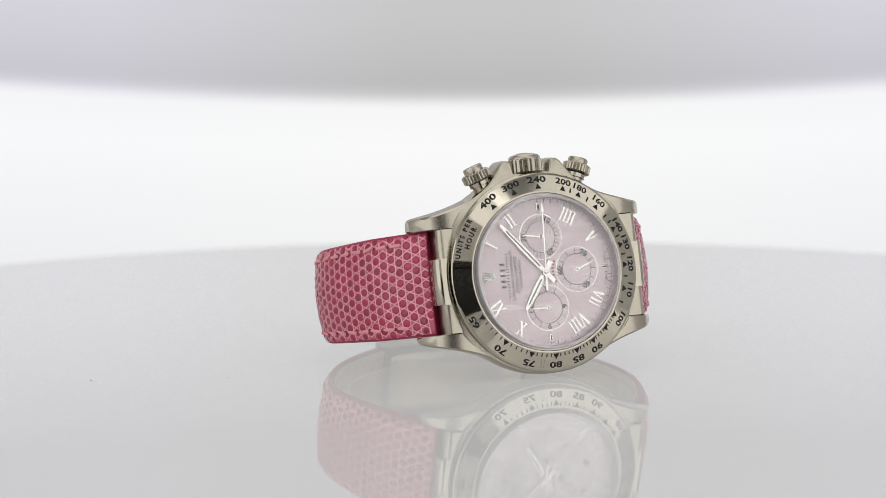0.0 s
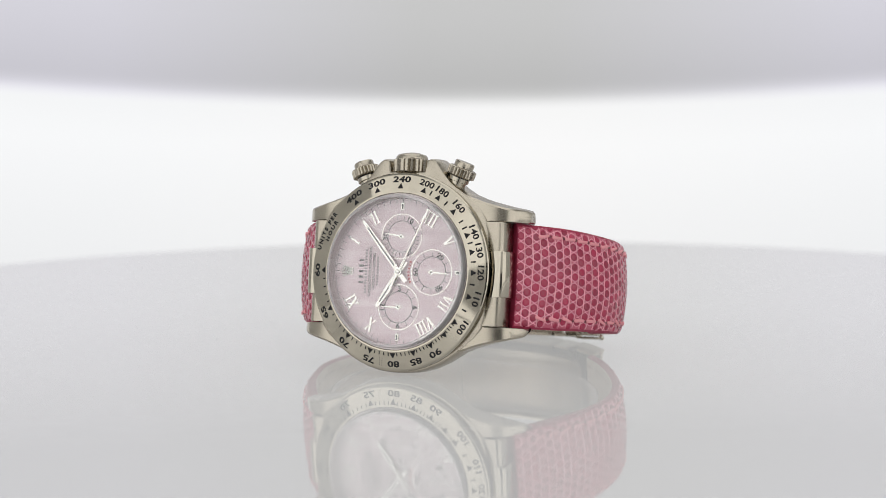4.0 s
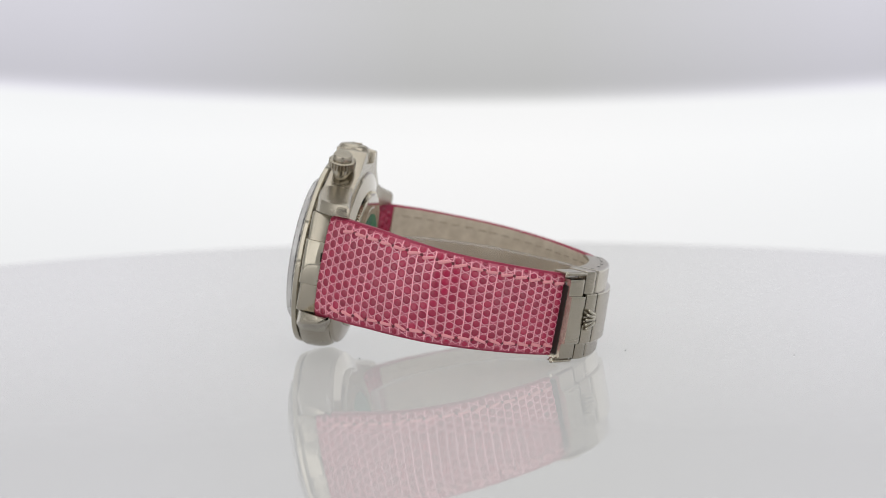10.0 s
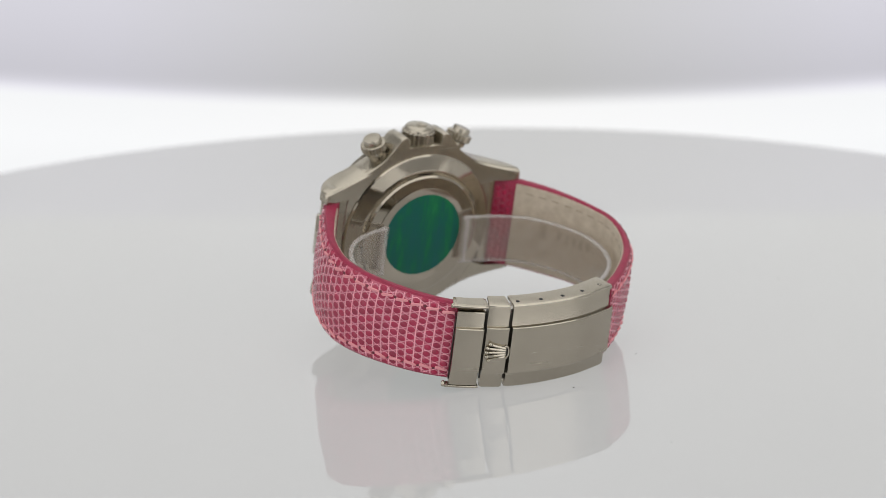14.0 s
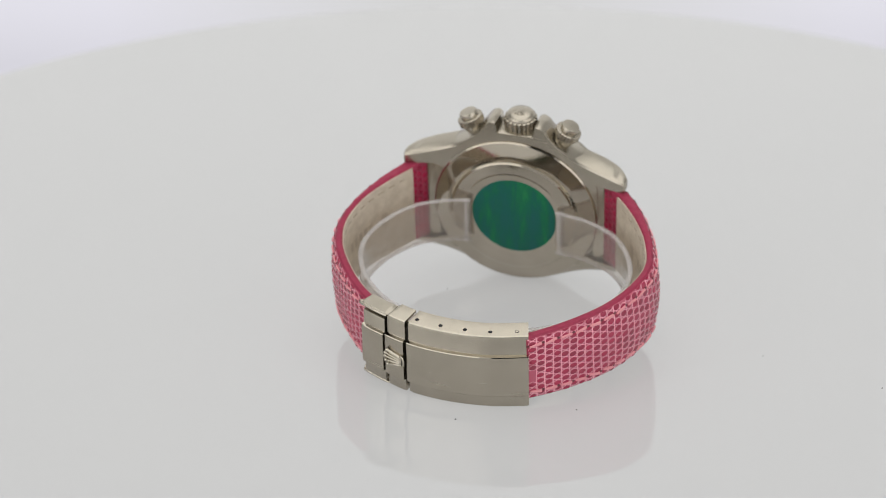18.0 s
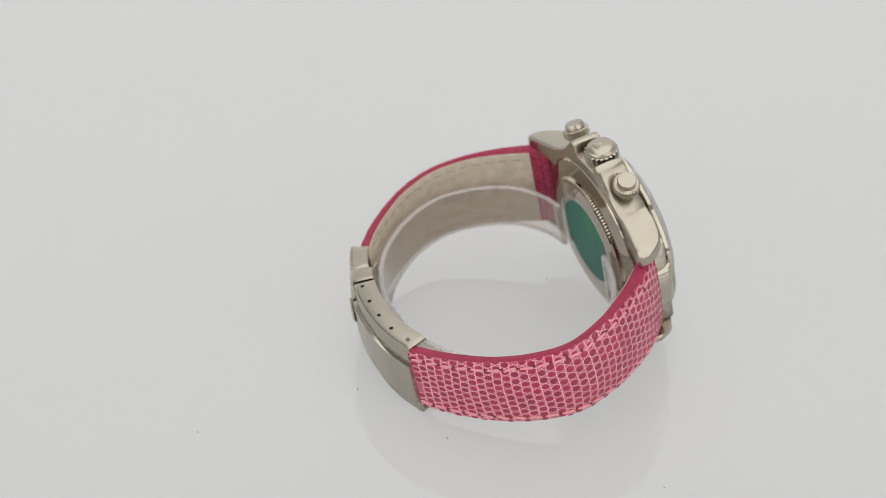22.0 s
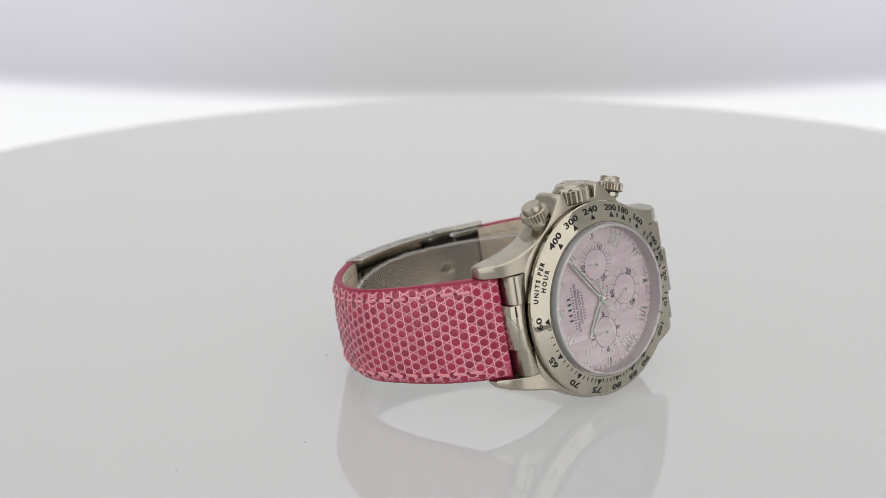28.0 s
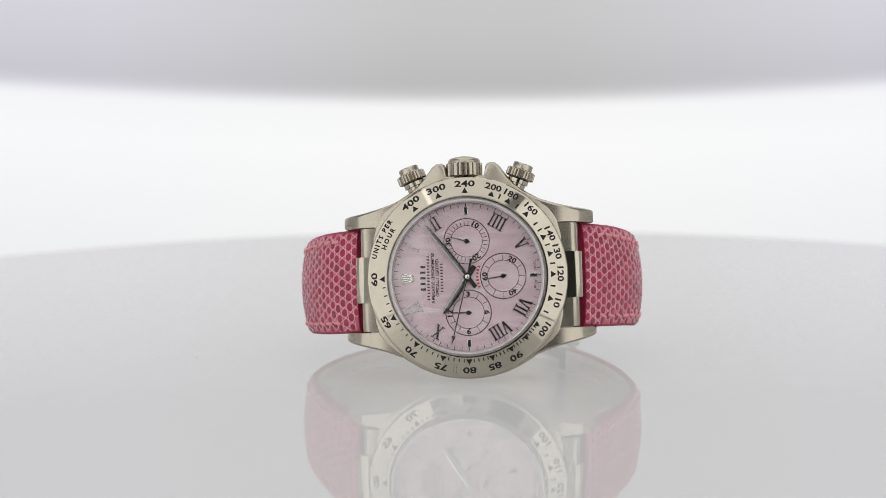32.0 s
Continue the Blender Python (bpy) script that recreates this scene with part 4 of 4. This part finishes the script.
def ribbon_plate(rib, u0, u1, v0, v1, d0, d1, steps=12, soft=0.15):
    bm = bmesh.new()
    rings = []
    for k in range(steps + 1):
        u = u0 + (u1 - u0) * k / steps
        e = soft if k in (0, steps) else 0.0
        rings.append([rib.at(u, v, d) for v, d in ((v0 + e, d0 + soft), (v0 + soft, d0), (v1 - soft, d0), (v1 - e, d0 + soft), (v1 - e, d1 - soft), (v1 - soft, d1), (v0 + soft, d1), (v0 + e, d1 - soft))])
    skin(bm, rings)
    return bm


def build_clasp():
    ux = CLASP.u_at
    clasp = wpart("clasp", channel(ux(8.8), ux(-15.9), -9.0, 9.0, 40), [GOLD, POLISHED], "brushed white gold folding clasp", smooth=30)
    sub("catch", channel(ux(13.7), ux(9.5), -9.0, 9.0, 10, grow=0.15, raised=0.85), [GOLD, POLISHED], clasp, None, "clasp catch with a raised emblem", smooth=30)
    sub("end_cap", channel(CAP.u_at(19.3), CAP.u_at(14.25), -8.5, 7.7, 14, wall=2.6, raised=0.8, lanes=(-5.3, 4.3), grow=0.3, rib=CAP), [GOLD, POLISHED], clasp, smooth=30)
    # dark fillers paint the shade in the hollow cap and the gap
    sub("cap_shade_block", ribbon_plate(CAP, CAP.u_at(19.45), CAP.u_at(14.4), -7.7, 6.4, -2.6, -0.55), NICK_AND_SHADE, clasp, None, "dark block for the shade inside the end cap")
    sub("shadow_bar", plate(ux(13.9), ux(7.2), -7.6, 7.2, -2.6, -0.9), NICK_AND_SHADE, clasp)
    for side in (1, -1):
        v0, v1, deep = (8.3, 9.0, -3.9) if side > 0 else (-9.2, -8.75, -2.0)
        cu = CAP.u_at
        sub("flange", ribbon_plate(CAP, cu(20.2), cu(13.7), v0, v1, deep, -0.45, 16, 0.18), GOLD, clasp)
        v = 8.65 if side > 0 else -8.98
        sub("rolled_lip", tube([CAP.at(cu(20.3) + (cu(13.8) - cu(20.3)) * k / 12, v, -0.3) for k in range(13)], 0.3), POLISHED, clasp, None, "", 60)
        bm = bmesh.new()
        capsule(bm, CAP.at(cu(20.2), v - side * 0.35, -0.9), CAP.at(cu(20.2), v + side * 0.05, -0.75), 0.42, 0.42, 16)
        sub("hinge_pin", bm, POLISHED, clasp, None, "", 60)
    sub("emblem", crown_mark(1.15), POLISHED, clasp, CLASP.place(ux(11.2), -0.6, 1.0) @ Matrix.Rotation(radians(90), 4, "Z"), "raised emblem on the catch")
    # a solid dark oval paints the shade in the emblem's hollow foot
    bm = bmesh.new()
    prism(bm, [(0.95 * math.cos(k * math.pi / 8), -1.55 + 0.36 * math.sin(k * math.pi / 8)) for k in range(16)], 0.0, 0.1)
    sub("emblem_hollow_shade", bm, NICK_AND_SHADE, clasp, CLASP.place(ux(11.2), -0.6, 1.0) @ Matrix.Rotation(radians(90), 4, "Z"), smooth=0)
    # adjustment holes along the upper side: flat black discs and a ring paint their shade
    for k in range(5):
        x = 7.6 - 5.35 * k
        u = ux(x)
        p, t, nrm = CLASP.frame_at(u)
        q = CLASP.at(u, 9.0, -2.1) * MM
        m = Matrix.Translation(q) @ Matrix((t, nrm, Vector((0, 1, 0)))).transposed().to_4x4()
        if k < 4:
            sub("pin_hole_shade", lathe([(0, 0.02), (0.42, 0.02), (0.42, -0.3)], 20), BLACK, clasp, m, smooth=0)
        else:
            sub("pin", lathe([(0.3, 0.03), (0.42, 0.03), (0.42, -0.2)], 20), BLACK, clasp, m, smooth=0)
            sub("pin_head", lathe([(0, 0.05), (0.27, 0.05), (0.27, -0.2)], 20), POLISHED, clasp, m, smooth=0)
    sub("inner_cover", plate(ux(16.0), ux(-15.2), -6.6, 6.0, -3.3, -2.7, 30), GOLD, clasp)
    # folding blade inside
    blade = sub("blade", plate(ux(18.4), ux(-14.5), -6.4, 6.0, -4.3, -3.7, 32), GOLD, clasp, None, "curved folding blade")
    m = CLASP.place(ux(10.5), 0.5, -4.35)
    sub("button", lathe([(0, -0.35), (1.5, -0.35), (1.9, -0.15), (2.0, 0.1)], 32), POLISHED, blade, m)


def build_cuff():
    root = tagged(new("display_cuff"), "clear plastic display cuff holding the strap open", "watch cuff")
    line = [(9.3, -11.5), (15, -13.2), (21, -17.2), (25.4, -24), (27.3, -32), (25.6, -39.5), (21.5, -46), (15, -51.8), (6, -55.6), (-2, -56.4), (-10, -55.6), (-18, -52), (-25, -46), (-29, -39.5),
            (-30.4, -32), (-28.8, -24.5), (-24, -17.2), (-17, -13.2), (-9.8, -11.5)]
    rib = Ribbon(line, [(0, 5.4), (1, 5.4)], [(0, 1), (1, 1)], [(0, -1.7), (0.3, -0.6), (0.5, 0.9), (0.7, -0.6), (1, -1.7)])
    ob = part("band", band(rib, lambda u: 0.0, lambda u: -0.9, 0, 120, round_=0.3), CUFF, root, "", 50)
    ob.matrix_basis = SEAT
    rng = random.Random(3)
    for side in (1, -1):
        edge = bmesh.new()
        rings = []
        for k in range(301):
            u = k / 300
            # the rim is creased where the clasp presses on it
            j = 0.22 * max(0.0, 1 - abs(u - 0.5) / 0.2)
            crease, fold = rng.uniform(-j, j), rng.uniform(-j, j)
            rings.append([rib.at(u, side * (v + fold), d + crease) for v, d in ((5.1, 0.04), (5.36, 0.04), (5.46, -0.1), (5.46, -0.8), (5.36, -0.94), (5.1, -0.94))])
        skin(edge, rings)
        part("rim", edge, CUFF_RIM, root, "", 50).matrix_basis = SEAT
    for u, v in ((0.004, 0), (0.996, 0)):
        end = bmesh.new()
        rings = [[rib.at(u, s * 5.4, d) for s, d in ((-1, 0.15), (1, 0.15), (1, -1.1), (-1, -1.1))], [rib.at(u + (0.006 if u < 0.5 else -0.006), s * 5.4, d) for s, d in ((-1, 0.15), (1, 0.15), (1, -1.1), (-1, -1.1))]]
        skin(end, rings)
        part("end_bead", end, CUFF_RIM, root, "", 50).matrix_basis = SEAT
    return root


STAMP = material("worn_stamped_leather", (0.42, 0.35, 0.27), 0.6)
LINING_STITCH = material("brown_lining_thread", (0.36, 0.29, 0.22), 0.7)
build_case()
build_dial()
build_strap()
build_clasp()
CUFF_RING = build_cuff()


def motions():
    spin = [(t, pose(0, 0, 0, 0, 0, a)) for t, a in SPIN]
    walk(TABLE, spin)
    walk(WATCH, spin)
    walk(CUFF_RING, spin)
    walk(CAMERA_RIG, [(t, arm_pose(e)) for t, e in ARM])
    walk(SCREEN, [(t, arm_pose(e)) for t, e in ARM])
    for ob, (x, y), start, rate in POINTERS:
        rows = []
        for t in (0, 4, 8, 12, 16, 20, 24, 28, 32):
            rows.append((t, SEAT @ Matrix.Translation((x * MM, y * MM, 0)) @ Matrix.Rotation(radians(clock(start + rate * t) - 90), 4, "Z")))
        walk(ob, rows)


motions()
